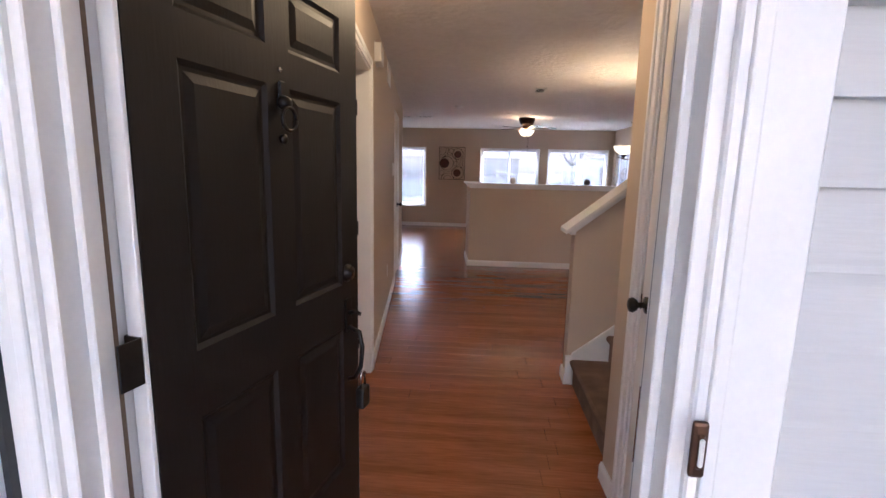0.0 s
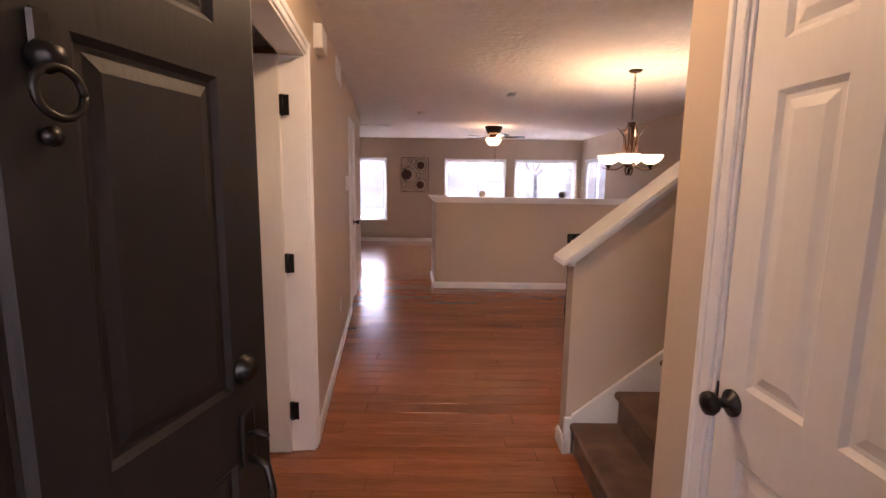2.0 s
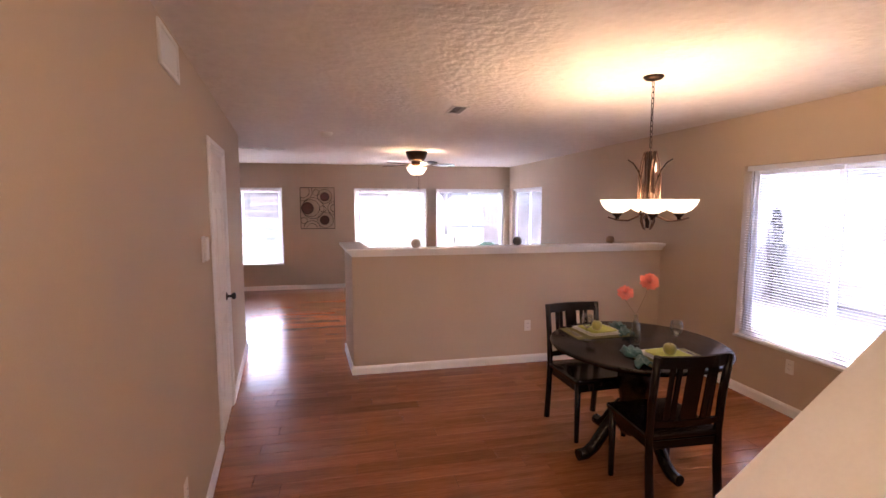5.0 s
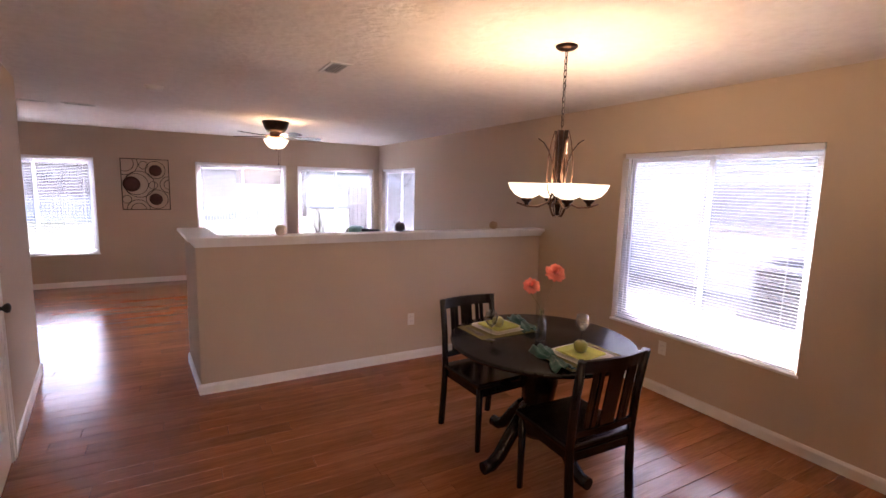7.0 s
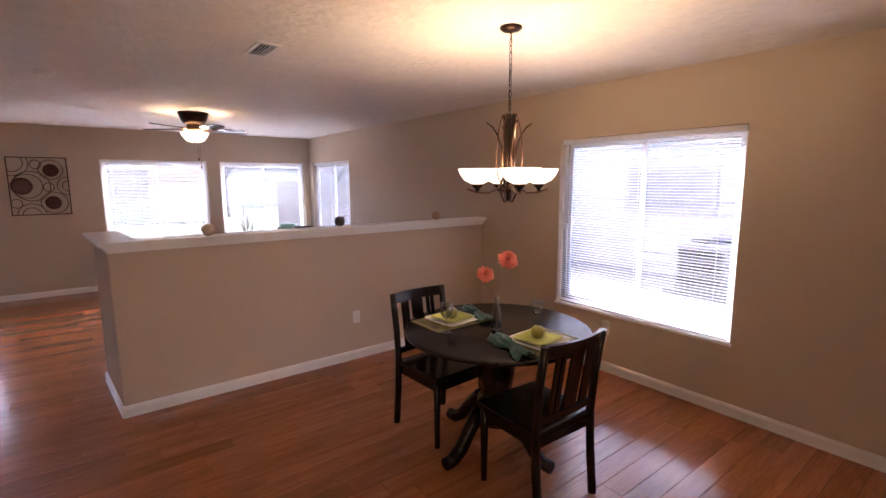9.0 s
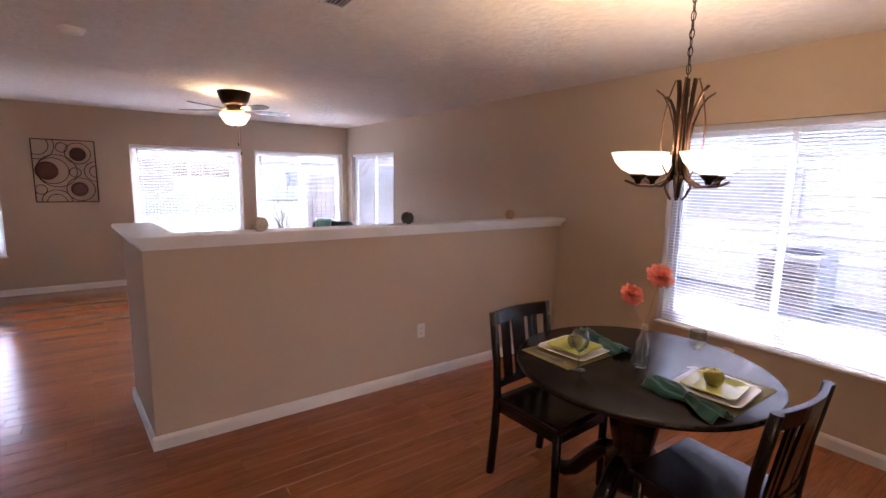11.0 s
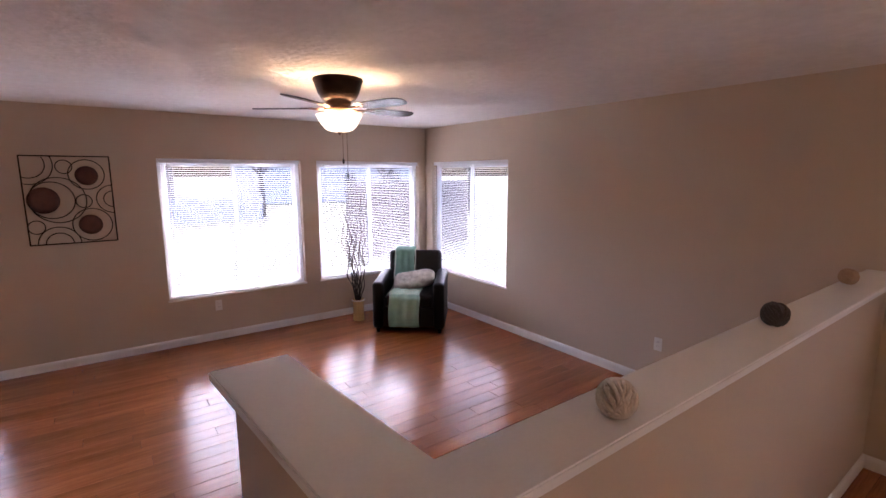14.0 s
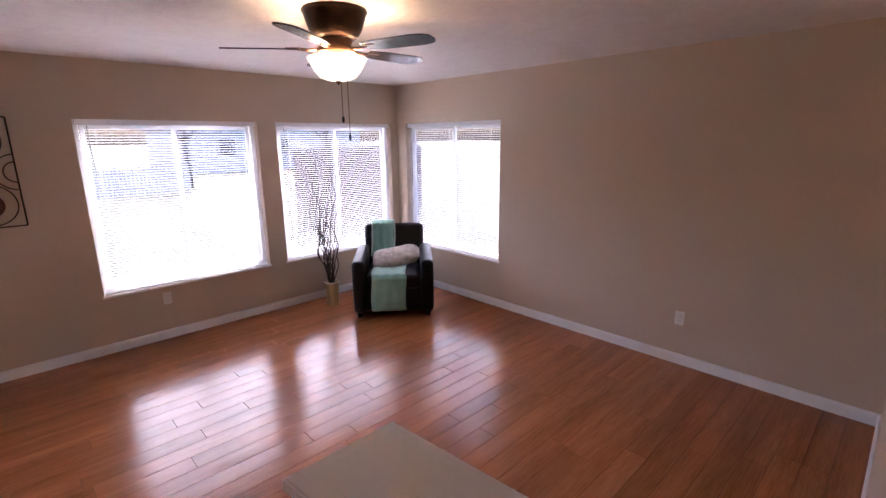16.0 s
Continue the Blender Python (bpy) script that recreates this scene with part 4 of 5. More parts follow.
# ---- dining set ----
TX, TY, TR = 1.875, 5.775, 0.56
table = thing("dining_table", "round black-stained wooden pedestal dining table", "table", pose(TX, TY, 0, 0, 0, 4))
part("tabletop", lathe(bmesh.new(), [(0, 0.735), (TR - 0.02, 0.735), (TR - 0.004, 0.741), (TR, 0.75), (TR - 0.004, 0.76), (TR - 0.012, 0.764), (0, 0.765)], 72), M_WOODBLK, table)
part("apron", lathe(bmesh.new(), [(0.40, 0.735), (0.41, 0.68), (0.385, 0.68), (0.375, 0.735)], 48), M_WOODBLK, table)
part("pedestal", lathe(bmesh.new(), [(0, 0.73), (0.10, 0.73), (0.11, 0.70), (0.085, 0.66), (0.105, 0.60), (0.115, 0.50), (0.10, 0.40), (0.085, 0.35), (0.115, 0.32), (0.12, 0.20), (0.09, 0.15), (0, 0.14)], 32), M_WOODBLK, table)
for k in range(4):
    f = part("foot", tube(bmesh.new(), [(0.07, 0, 0.30), (0.14, 0, 0.28), (0.22, 0, 0.19), (0.30, 0, 0.085), (0.36, 0, 0.045), (0.42, 0, 0.042)], 0.042, 10, 0.85, 1.05), M_WOODBLK, table, "curved black wooden foot")
    f.matrix_local = pose(0, 0, 0, 0, 0, 90 * k)

chair = thing("dining_chair", "black-stained wooden slat-back dining chair", "chair", pose(1.765, 5.36, 0, 0, 0, -2), "chairs round the table")
bm = bmesh.new()
bx(bm, -0.22, 0.22, -0.20, 0.23, 0.425, 0.46, 0.012, 2)
part("seat", bm, M_WOODBLK, chair)
for x in (-1, 1):
    bm = bmesh.new()
    pts = [(x * 0.205, -0.225, 0.0), (x * 0.205, -0.2, 0.25), (x * 0.205, -0.19, 0.45), (x * 0.207, -0.205, 0.66), (x * 0.21, -0.24, 0.90)]
    tube(bm, pts, 0.021, 8, 0.9, 1.1)
    part("back_post", bm, M_WOODBLK, chair)
    part("leg", moved(tube(bmesh.new(), [(0, 0, 0.0), (0, 0, 0.43)], 0.017, 8, 1.35), pose(x * 0.19, 0.195, 0)), M_WOODBLK, chair)
    part("side_apron", box(x * 0.19 - 0.01, x * 0.19 + 0.01, -0.18, 0.18, 0.365, 0.424, 0.003), M_WOODBLK, chair)
part("front_apron", box(-0.175, 0.175, 0.19, 0.21, 0.365, 0.424, 0.003), M_WOODBLK, chair)
part("back_apron", box(-0.185, 0.185, -0.20, -0.18, 0.375, 0.424, 0.003), M_WOODBLK, chair)


def bowed_rail(z0, z1, y, lean, thick=0.02, half=0.205, bow=0.03):
    bm = bmesh.new()
    k = 10
    for i in range(k):
        a, b = -half + 2 * half * i / k, -half + 2 * half * (i + 1) / k
        ya, yb = y - bow * (1 - (a / half) ** 2), y - bow * (1 - (b / half) ** 2)
        v = [bm.verts.new(p) for p in ((a, ya, z0), (b, yb, z0), (b, yb - lean, z1), (a, ya - lean, z1), (a, ya + thick, z0), (b, yb + thick, z0), (b, yb - lean + thick, z1), (a, ya - lean + thick, z1))]
        for q in ((0, 1, 2, 3), (7, 6, 5, 4), (3, 2, 6, 7), (4, 5, 1, 0)):
            bm.faces.new([v[j] for j in q])
        if i in (0, k - 1):
            bm.faces.new([v[j] for j in ((0, 3, 7, 4) if i == 0 else (1, 5, 6, 2))])
    bmesh.ops.remove_doubles(bm, verts=bm.verts, dist=1e-5)
    return bm


part("top_rail", bowed_rail(0.835, 0.90, -0.238, 0.01), M_WOODBLK, chair)
part("lower_rail", bowed_rail(0.50, 0.535, -0.202, 0.004, bow=0.015), M_WOODBLK, chair)
for x, w in ((-0.125, 0.013), (-0.09, 0.013), (0, 0.045), (0.09, 0.013), (0.125, 0.013)):
    b0, b1 = 0.015 * (1 - (x / 0.205) ** 2), 0.03 * (1 - (x / 0.205) ** 2)
    bm = bmesh.new()
    v = [bm.verts.new(p) for p in ((x - w, -0.200 - b0, 0.53), (x + w, -0.200 - b0, 0.53), (x + w, -0.236 - b1, 0.84), (x - w, -0.236 - b1, 0.84), (x - w, -0.188 - b0, 0.53), (x + w, -0.188 - b0, 0.53), (x + w, -0.224 - b1, 0.84), (x - w, -0.224 - b1, 0.84))]
    for q in ((0, 1, 2, 3), (7, 6, 5, 4), (0, 3, 7, 4), (1, 5, 6, 2), (0, 4, 5, 1), (3, 2, 6, 7)):
        bm.faces.new([v[j] for j in q])
    part("back_slat", bm, M_WOODBLK, chair)
copy_thing(chair, pose(1.745, 6.17, 0, 0, 0, 182.5))

TZ = 0.765


def round_plate(bm, r, z, t=0.012):
    return lathe(bm, [(0, z), (r * 0.6, z), (r * 0.68, z + 0.003), (r, z + t), (r - 0.003, z + t + 0.003), (r * 0.66, z + 0.008), (0, z + 0.006)], 36)


def squared(bm, half, z, t=0.014):
    """A square plate with rounded corners and a raised rim."""
    loops = []
    for s, zz in ((0.62, 0), (1.0, t), (0.985, t + 0.003), (0.62, 0.006)):
        pts = []
        for cx, cy, a0 in ((1, 1, 0), (-1, 1, 90), (-1, -1, 180), (1, -1, 270)):
            r = 0.28
            for i in range(5):
                a = radians(a0 + 90 * i / 4)
                pts.append(bm.verts.new((half * s * (cx * (1 - r) + r * math.cos(a)), half * s * (cy * (1 - r) + r * math.sin(a)), z + zz)))
        loops.append(pts)
    k = len(loops[0])
    for a, b in zip(loops, loops[1:]):
        for i in range(k):
            bm.faces.new((a[i], a[(i + 1) % k], b[(i + 1) % k], b[i]))
    bm.faces.new(loops[0][::-1])
    bm.faces.new(loops[-1])
    return bm


def crumple(bm, amp, scale, seed):
    for v in bm.verts:
        n3 = noise.noise_vector(Vector(v.co) * scale + Vector((seed, seed * 1.7, 0)))
        v.co += n3 * amp
    return bm


def setting(x, y, rz, seed):
    """A place setting, laid for a diner on the -y side."""
    m = pose(x, y, TZ, 0, 0, rz)
    o = solid("placemat", box(-0.21, 0.21, -0.145, 0.145, 0, 0.003, 0.001), M_MAT, "olive woven placemat on the black table", "placemat", group="placemats")
    o.matrix_world = m
    pm = m @ pose(-0.01, 0.0, 0.003)
    o = solid("dinner_plate", squared(bmesh.new(), 0.135, 0), M_CREAM, "square white glazed dinner plate on a placemat", "plate", group="plates")
    o.matrix_world = pm @ pose(0, 0, 0, 0, 0, 4)
    o = solid("salad_plate", squared(bmesh.new(), 0.104, 0.0), M_LIME, "square lime-green glazed plate on a white plate", "plate", group="plates")
    o.matrix_world = pm @ pose(0, 0, 0.0105, 0, 0, 6)
    ap = thing("apple", "green apple on a lime plate", "apple", pm @ pose(0.01, 0.01, 0.017), "apples")
    part("fruit", lathe(bmesh.new(), [(0, 0.006), (0.014, 0.001), (0.026, 0.006), (0.035, 0.022), (0.038, 0.038), (0.034, 0.055), (0.022, 0.065), (0.010, 0.064), (0, 0.056)], 24), M_APPLE, ap)
    part("stalk", tube(bmesh.new(), [(0, 0, 0.055), (0.003, 0.002, 0.072)], 0.0015, 5), M_TWIG, ap)
    nb = bmesh.new()
    bmesh.ops.create_grid(nb, x_segments=26, y_segments=12, size=1)
    for v in nb.verts:
        px, py = v.co.x * 0.165, v.co.y * 0.058
        pinch = 0.35 + 0.65 * min(1, abs(v.co.x + 0.1) * 2.2)
        v.co = Vector((px, py * pinch, 0.028 * (1 - v.co.y ** 2) * (0.6 + 0.4 * pinch) + 0.008 + 0.01 * math.sin(v.co.y * 9 + v.co.x * 3)))
    crumple(nb, 0.007, 18, seed)
    for v in nb.verts:
        v.co.z = max(0.003, v.co.z)
    for f in nb.faces:
        f.smooth = True
    r = bmesh.ops.extrude_face_region(nb, geom=list(nb.faces))
    for v in [g for g in r["geom"] if isinstance(g, bmesh.types.BMVert)]:
        v.co.z = max(0.0, v.co.z - 0.003) if v.co.z < 0.01 else v.co.z - 0.003
    nk = thing("napkin", "dark green cloth napkin bunched in a ring", "napkin", m @ pose(-0.20, 0.02, 0.0, 0, 0, 74), "napkins")
    part("cloth", nb, M_TEAL, nk)
    part("napkin_ring", ring(bmesh.new(), (-0.014, 0, 0.022), 0.02, 0.004, (0, 1, 0), (0, 0, 1), 20), M_TEAL, nk)
    gl = thing("wine_glass", "clear stemmed wine glass on the table", "wine glass", m @ pose(0.16, 0.16, 0), "wine glasses")
    part("bowl", lathe(bmesh.new(), [(0, 0.082), (0.016, 0.086), (0.034, 0.11), (0.039, 0.14), (0.033, 0.175), (0.0315, 0.175), (0.037, 0.14), (0.032, 0.112), (0.015, 0.089), (0, 0.086)], 28), M_CLEAR, gl)
    part("stem", lathe(bmesh.new(), [(0, 0.0), (0.034, 0.0), (0.034, 0.002), (0.008, 0.007), (0.004, 0.02), (0.0036, 0.07), (0.007, 0.0815), (0, 0.0815)], 24), M_CLEAR, gl)
    for dx in (0.155, 0.175):
        o = solid("fork" if dx < 0.16 else "knife", bx(bx(bmesh.new(), -0.004, 0.004, -0.09, 0.03, 0, 0.0025, 0.001), -0.009, 0.009, 0.03, 0.09, 0, 0.002, 0.001), M_STEEL, "steel cutlery on a placemat", "cutlery", group="cutlery")
        o.matrix_world = m @ pose(dx, -0.01, 0.003)


setting(1.87, 5.44, 0, 2.0)
setting(1.73, 6.04, 180, 5.0)

bt = thing("bud_vase", "clear glass bottle vase with two coral flowers", "vase", pose(1.84, 5.745, TZ))
part("bottle", lathe(bmesh.new(), [(0, 0), (0.03, 0), (0.032, 0.006), (0.032, 0.10), (0.026, 0.125), (0.014, 0.15), (0.013, 0.185), (0.017, 0.188), (0.017, 0.196), (0.011, 0.196), (0.0105, 0.15), (0.022, 0.125), (0.028, 0.10), (0.028, 0.008), (0, 0.006)], 28), M_CLEAR, bt)


def bloom(name, at, size, seed, bend):
    fl = thing(name, "coral many-petalled artificial flower in a bottle vase", "flower", pose(1.84, 5.745, TZ), "flowers")
    at = Vector(at)
    part("stem", tube(bmesh.new(), [(0.002, 0, 0.02), (0.0, 0.0, 0.19), tuple(Vector((0, 0, 0.19)).lerp(at, 0.5) + Vector(bend)), tuple(at)], 0.0014, 6), M_STEM, fl)
    rnd = random.Random(seed)
    for layer, (num, tilt, ln) in enumerate(((15, -12, 0.95), (15, 6, 1.0), (14, 26, 0.92), (12, 46, 0.8), (9, 66, 0.62), (6, 82, 0.45))):
        for i in range(num):
            bm = bmesh.new()
            L = size * ln * rnd.uniform(0.88, 1.08)
            w = size * 0.2
            pts = [(0, 0.25), (0.35, 0.8), (0.7, 1.0), (0.92, 0.6), (1.0, 0.0)]
            up = [bm.verts.new((L * u, w * ww, 0.12 * L * u * u)) for u, ww in pts]
            dn = [bm.verts.new((L * u, -w * ww, 0.12 * L * u * u)) for u, ww in pts[:-1]] + [up[-1]]
            for j in range(3):
                bm.faces.new((up[j], up[j + 1], dn[j + 1], dn[j]))
            bm.faces.new((up[3], up[4], dn[3]))
            p = part("petal", bm, M_CORAL, fl)
            p.matrix_local = Matrix.Translation(at) @ pose(0, 0, 0, 35, -25, 0) @ pose(0, 0, 0, 0, 0, 360 * i / num + rnd.uniform(-9, 9)) @ pose(0, 0, 0, 0, -tilt + rnd.uniform(-7, 7), 0)
    part("heart", lathe(bmesh.new(), [(0, -0.006), (0.008, 0), (0.006, 0.008), (0, 0.01)], 10, tuple(at)), M_CORAL, fl)


bloom("flower", (0.09, 0.002, 0.405), 0.064, 3, (0.02, 0.0, 0.02))
bloom("flower", (-0.055, 0.043, 0.33), 0.056, 8, (-0.03, 0.02, 0.03))

# ---- living area ----
AM = Matrix.Translation((2.415, 11.38, 0)) @ pose(0, 0, 0, 0, 0, -40)
ac = thing("armchair", "black leather club armchair in the window corner", "armchair", AM)


def cushion(x0, x1, y0, y1, z0, z1, b, puff=0.0):
    bm = box(x0, x1, y0, y1, z0, z1, b, 4)
    for f in bm.faces:
        f.smooth = True
    return bm


# chair's frame: front at y = 0, back towards +y
part("base", cushion(-0.30, 0.30, 0.03, 0.76, 0.07, 0.30, 0.02), M_LEATHER, ac)
part("seat_cushion", cushion(-0.275, 0.275, 0.0, 0.62, 0.30, 0.45, 0.045), M_LEATHER, ac)
for s in (-1, 1):
    a, b = sorted((s * 0.285, s * 0.415))
    bm = cushion(a, b, 0.0, 0.72, 0.05, 0.60, 0.045)
    for v in bm.verts:
        if v.co.z > 0.4:
            v.co.z += 0.05 * v.co.y
    part("arm", bm, M_LEATHER, ac)
    for yy in (0.05, 0.72):
        part("leg", moved(tube(bmesh.new(), [(0, 0, 0), (0, 0, 0.072)], 0.02, 8, 1.3), pose(s * 0.36, yy, 0)), M_WOODBLK, ac)
bm = cushion(-0.335, 0.335, 0.0, 0.17, 0.0, 0.62, 0.055)
part("backrest", moved(bm, pose(0, 0.60, 0.26, -10)), M_LEATHER, ac)


def draped(path, width, thick, material, name, parent, seed, ribs=0.004):
    """Cloth laid along a path of (y, z) points, width along x."""
    bm = bmesh.new()
    pts = []
    for (y0, z0), (y1, z1) in zip(path, path[1:]):
        for k in range(6):
            pts.append((y0 + (y1 - y0) * k / 6, z0 + (z1 - z0) * k / 6))
    pts.append(path[-1])
    nx = 18
    rows = []
    for i, (y, z) in enumerate(pts):
        d = Vector((pts[min(i + 1, len(pts) - 1)][0] - pts[max(i - 1, 0)][0], pts[min(i + 1, len(pts) - 1)][1] - pts[max(i - 1, 0)][1])).normalized()
        nrm = Vector((d.y, -d.x)) * -1
        rows.append([bm.verts.new((-width / 2 + width * j / nx + 0.008 * math.sin(i * 0.35 + seed), y + nrm.x * ribs * math.sin(j * 1.1 + seed), z + nrm.y * ribs * math.sin(j * 1.1 + seed))) for j in range(nx + 1)])
    for a, b in zip(rows, rows[1:]):
        for j in range(nx):
            bm.faces.new((a[j], a[j + 1], b[j + 1], b[j])).smooth = True
    o = part(name, bm, material, parent)
    s = o.modifiers.new("thick", "SOLIDIFY")
    s.thickness, s.offset = thick, 0
    return o


th = thing("throw_blanket", "mint green knitted throw draped over the armchair", "blanket", AM)
b1 = draped([(0.86, 0.55), (0.83, 0.80), (0.80, 0.895), (0.72, 0.905), (0.655, 0.875), (0.605, 0.70), (0.575, 0.52)], 0.25, 0.007, M_MINT, "upper_cloth", th, 1.0)
b1.location.x = -0.12
for s in (-1, 1):
    e = draped([(0.655, 0.882), (0.60, 0.70), (0.57, 0.52)], 0.012, 0.008, M_MINTEDGE, "edge", b1, 0.3, 0.0)
    e.location = (s * 0.125, -0.004, 0)
b2 = draped([(0.40, 0.462), (0.15, 0.462), (0.03, 0.455), (-0.014, 0.42), (-0.018, 0.25), (-0.024, 0.085)], 0.35, 0.008, M_MINT, "lower_cloth", th, 2.0, 0.005)
b2.location.x = -0.045

pb = bmesh.new()
bmesh.ops.create_uvsphere(pb, u_segments=32, v_segments=16, radius=1)
for v in pb.verts:
    x, y, z = v.co
    s = 1 - 0.12 * (abs(x) * abs(z))
    v.co = Vector((math.copysign(abs(x) ** 0.4, x) * 0.26, y * 0.065 * (1.15 - 0.5 * max(abs(x), abs(z)) ** 3), math.copysign(abs(z) ** 0.45, z) * (0.125 - 0.03 * x)))
crumple(pb, 0.012, 7, 3.0)
for f in pb.faces:
    f.smooth = True
pl = solid("cushion", pb, M_PILLOW, "cream printed cushion leaning on the armchair", "cushion")
pl.matrix_world = AM @ pose(0.03, 0.38, 0.555, -50, -13, -6)

vs = thing("floor_vase", "tall bamboo vase on the floor beside the armchair", "vase", pose(2.19, 12.20, 0))
part("body", lathe(bmesh.new(), [(0, 0), (0.068, 0), (0.072, 0.01), (0.066, 0.12), (0.07, 0.24), (0.078, 0.27), (0.07, 0.27), (0.062, 0.24), (0, 0.22)], 24), M_BAMBOO, vs)
part("rim", ring(bmesh.new(), (0, 0, 0.262), 0.077, 0.008, (1, 0, 0), (0, 1, 0), 28), M_CREAM, vs, "pale rim")
tw = thing("curly_branches", "dark curly willow branches standing in the bamboo vase", "branches", pose(2.19, 12.20, 0))
rnd = random.Random(11)
for i in range(18):
    a, spread, top = rnd.uniform(0, 360), rnd.uniform(0.05, 0.2), rnd.uniform(0.95, 1.6)
    ph, wob = rnd.uniform(0, 6), rnd.uniform(0.022, 0.042)
    pts = []
    for k in range(25):
        u = k / 24
        r = 0.02 + spread * (u ** 0.8)
        y = r * math.sin(radians(a)) + wob * math.cos(u * 15 + ph) * min(1, 3 * u)
        pts.append((r * math.cos(radians(a)) + wob * math.sin(u * 16 + ph) * min(1, 3 * u), min(y, 0.17), 0.235 + u * (top - 0.235)))
    part("branch", tube(bmesh.new(), pts, 0.0065, 5, 0.4), M_TWIG, tw)


def wicker_ball(name, x, y, r, mat, label, seed, squash=1.0, wires=26, wire=0.0045):
    o = thing(name, label, "ornament", pose(x, y, 1.2455 + r * squash * 0.96), "ornaments on the half wall")
    rnd = random.Random(seed)
    part("core", lathe(bmesh.new(), [(0, -r * 0.86 * squash)] + [(r * 0.86 * math.sin(math.pi * i / 12), -r * 0.86 * squash * math.cos(math.pi * i / 12)) for i in range(1, 12)] + [(0, r * 0.86 * squash)], 20), mat, o)
    for i in range(wires):
        u = Vector((rnd.gauss(0, 1), rnd.gauss(0, 1), rnd.gauss(0, 1))).normalized()
        v = u.orthogonal().normalized()
        bm = ring(bmesh.new(), (0, 0, 0), r * rnd.uniform(0.9, 0.97), wire, u, v, 22)
        moved(bm, Matrix.Diagonal((1, 1, squash, 1)))
        part("strand", bm, mat, o)


wicker_ball("wicker_ball", 0.672, 7.60, 0.044, M_RATTAN, "pale shell-like wicker ball on the half wall cap", 4, wires=18, wire=0.007)
wicker_ball("wicker_ball", 1.742, 7.635, 0.047, M_DARKWICK, "dark brown wicker ball on the half wall cap", 5)
wicker_ball("wicker_ball", 2.83, 7.67, 0.042, M_TAN, "small tan wicker ball on the half wall cap", 6)

# ---- outdoors ----
GZ = -0.18
structure("ground", box(-400, 400, -400, 400, GZ - 0.5, GZ), M_LAWN, Matrix.Identity(4), "pale winter lawn", "ground")
structure("pavement", box(-3, 3.5, -6, YF - TF - 0.001, GZ - 0.1, -0.03), M_CONC, Matrix.Identity(4), "concrete front porch slab", "pavement")
# Unseen side walls, added to keep daylight off the house front.
structure("wall_shade_west", box(-1.9, -1.75, -3.2, YF - TF, -0.03, 2.75), M_SIDING, Matrix.Identity(4), "unseen white wall added to shade the house front")
structure("wall_shade_east", box(2.6, 2.75, -3.2, YF - TF, -0.03, 2.75), M_SIDING, Matrix.Identity(4), "unseen white wall added to shade the house front")
# Unseen ceiling, added overhead to darken the siding and door trim.
structure("ceiling_shade", box(-2.0, 2.85, -2.35, YF - TF, 2.75, 2.85), M_TRIM, Matrix.Identity(4), "unseen white ceiling added to shade the house front", "ceiling")
# Unseen wall, added facing the entry to cut low sky light on it.
structure("wall_sky_block", box(-7, 8, -4.4, -4.2, GZ, 3.0), M_BRICKH, Matrix.Identity(4), "unseen plain wall added to block sky light on the front")
structure("patio", box(-3.0, 3.2, YB + T + 0.05, YB + 3.2, GZ - 0.1, GZ + 0.05), M_CONC, Matrix.Identity(4), "pale concrete patio", "pavement")
roof = structure("roof", bx(box(XL - 0.6, XR + 0.5, YF + 0.1, YB + 0.5, 5.05, 5.25), XL - T, XR + T, YB + T - 0.02, YB + T, H, 5.05), M_ROOF, Matrix.Identity(4), "brown house roof", "roof")
# lap siding outside the front wall
sid = thing("siding_front", "white lap siding on the front of the house", "siding", kind="structure")


def lap(length, expo=0.126, depth=0.030):
    bm = bmesh.new()
    prof = [(0, 0), (-depth, 0.0), (-depth, 0.012), (-0.004, expo + 0.01), (0, expo + 0.01)]
    a = [bm.verts.new((0, y, z)) for y, z in prof]
    b = [bm.verts.new((length, y, z)) for y, z in prof]
    bm.faces.new(a)
    bm.faces.new(b[::-1])
    for i in range(5):
        bm.faces.new((a[i], a[(i + 1) % 5], b[(i + 1) % 5], b[i]))
    return bm


me_r = mesh_of("board", lap(3.0), M_SIDING)
me_l2 = mesh_of("board", lap(1.0), M_SIDING)
for i in range(20):
    share("board", me_r, sid, pose(DO[1] + 0.150, EY - 0.001, -0.03 + i * 0.126 + 0.055))
    share("board", me_l2, sid, pose(DO[0] - 1.150, EY - 0.001, -0.03 + i * 0.126 + 0.055))

# picket fence at the end of the lawn
pf = thing("picket_fence", "white wooden picket fence across the lawn", "fence", pose(-3, 28.0, GZ))
pk = bmesh.new()
prism(pk, [(-0.04, 0.0), (0.04, 0.0), (0.04, 0.98), (0.0, 1.06), (-0.04, 0.98)], 0, 0.02)
moved(pk, pose(0, 0, 0, 90))
me_p = mesh_of("picket", pk, M_PICKET)
for i in range(150):
    share("picket", me_p, pf, pose(-10.5 + i * 0.125, 0, 0.03))
for z in (0.25, 0.8):
    part("rail", box(-10.6, 8.2, 0.001, 0.04, z, z + 0.08), M_PICKET, pf)
for i in range(9):
    part("post", box(-10.6 + i * 2.35, -10.5 + i * 2.35, 0.04, 0.14, 0, 1.1, 0.01), M_PICKET, pf)
# picket run at the side
ps = thing("picket_fence", "white wooden picket fence beside the house", "fence", pose(7.3, 10.2, GZ, 0, 0, 20))
for i in range(46):
    share("picket", me_p, ps, pose(i * 0.125, 0, 0.03))
for z in (0.25, 0.8):
    part("rail", box(0, 5.8, 0.001, 0.04, z, z + 0.08), M_PICKET, ps)


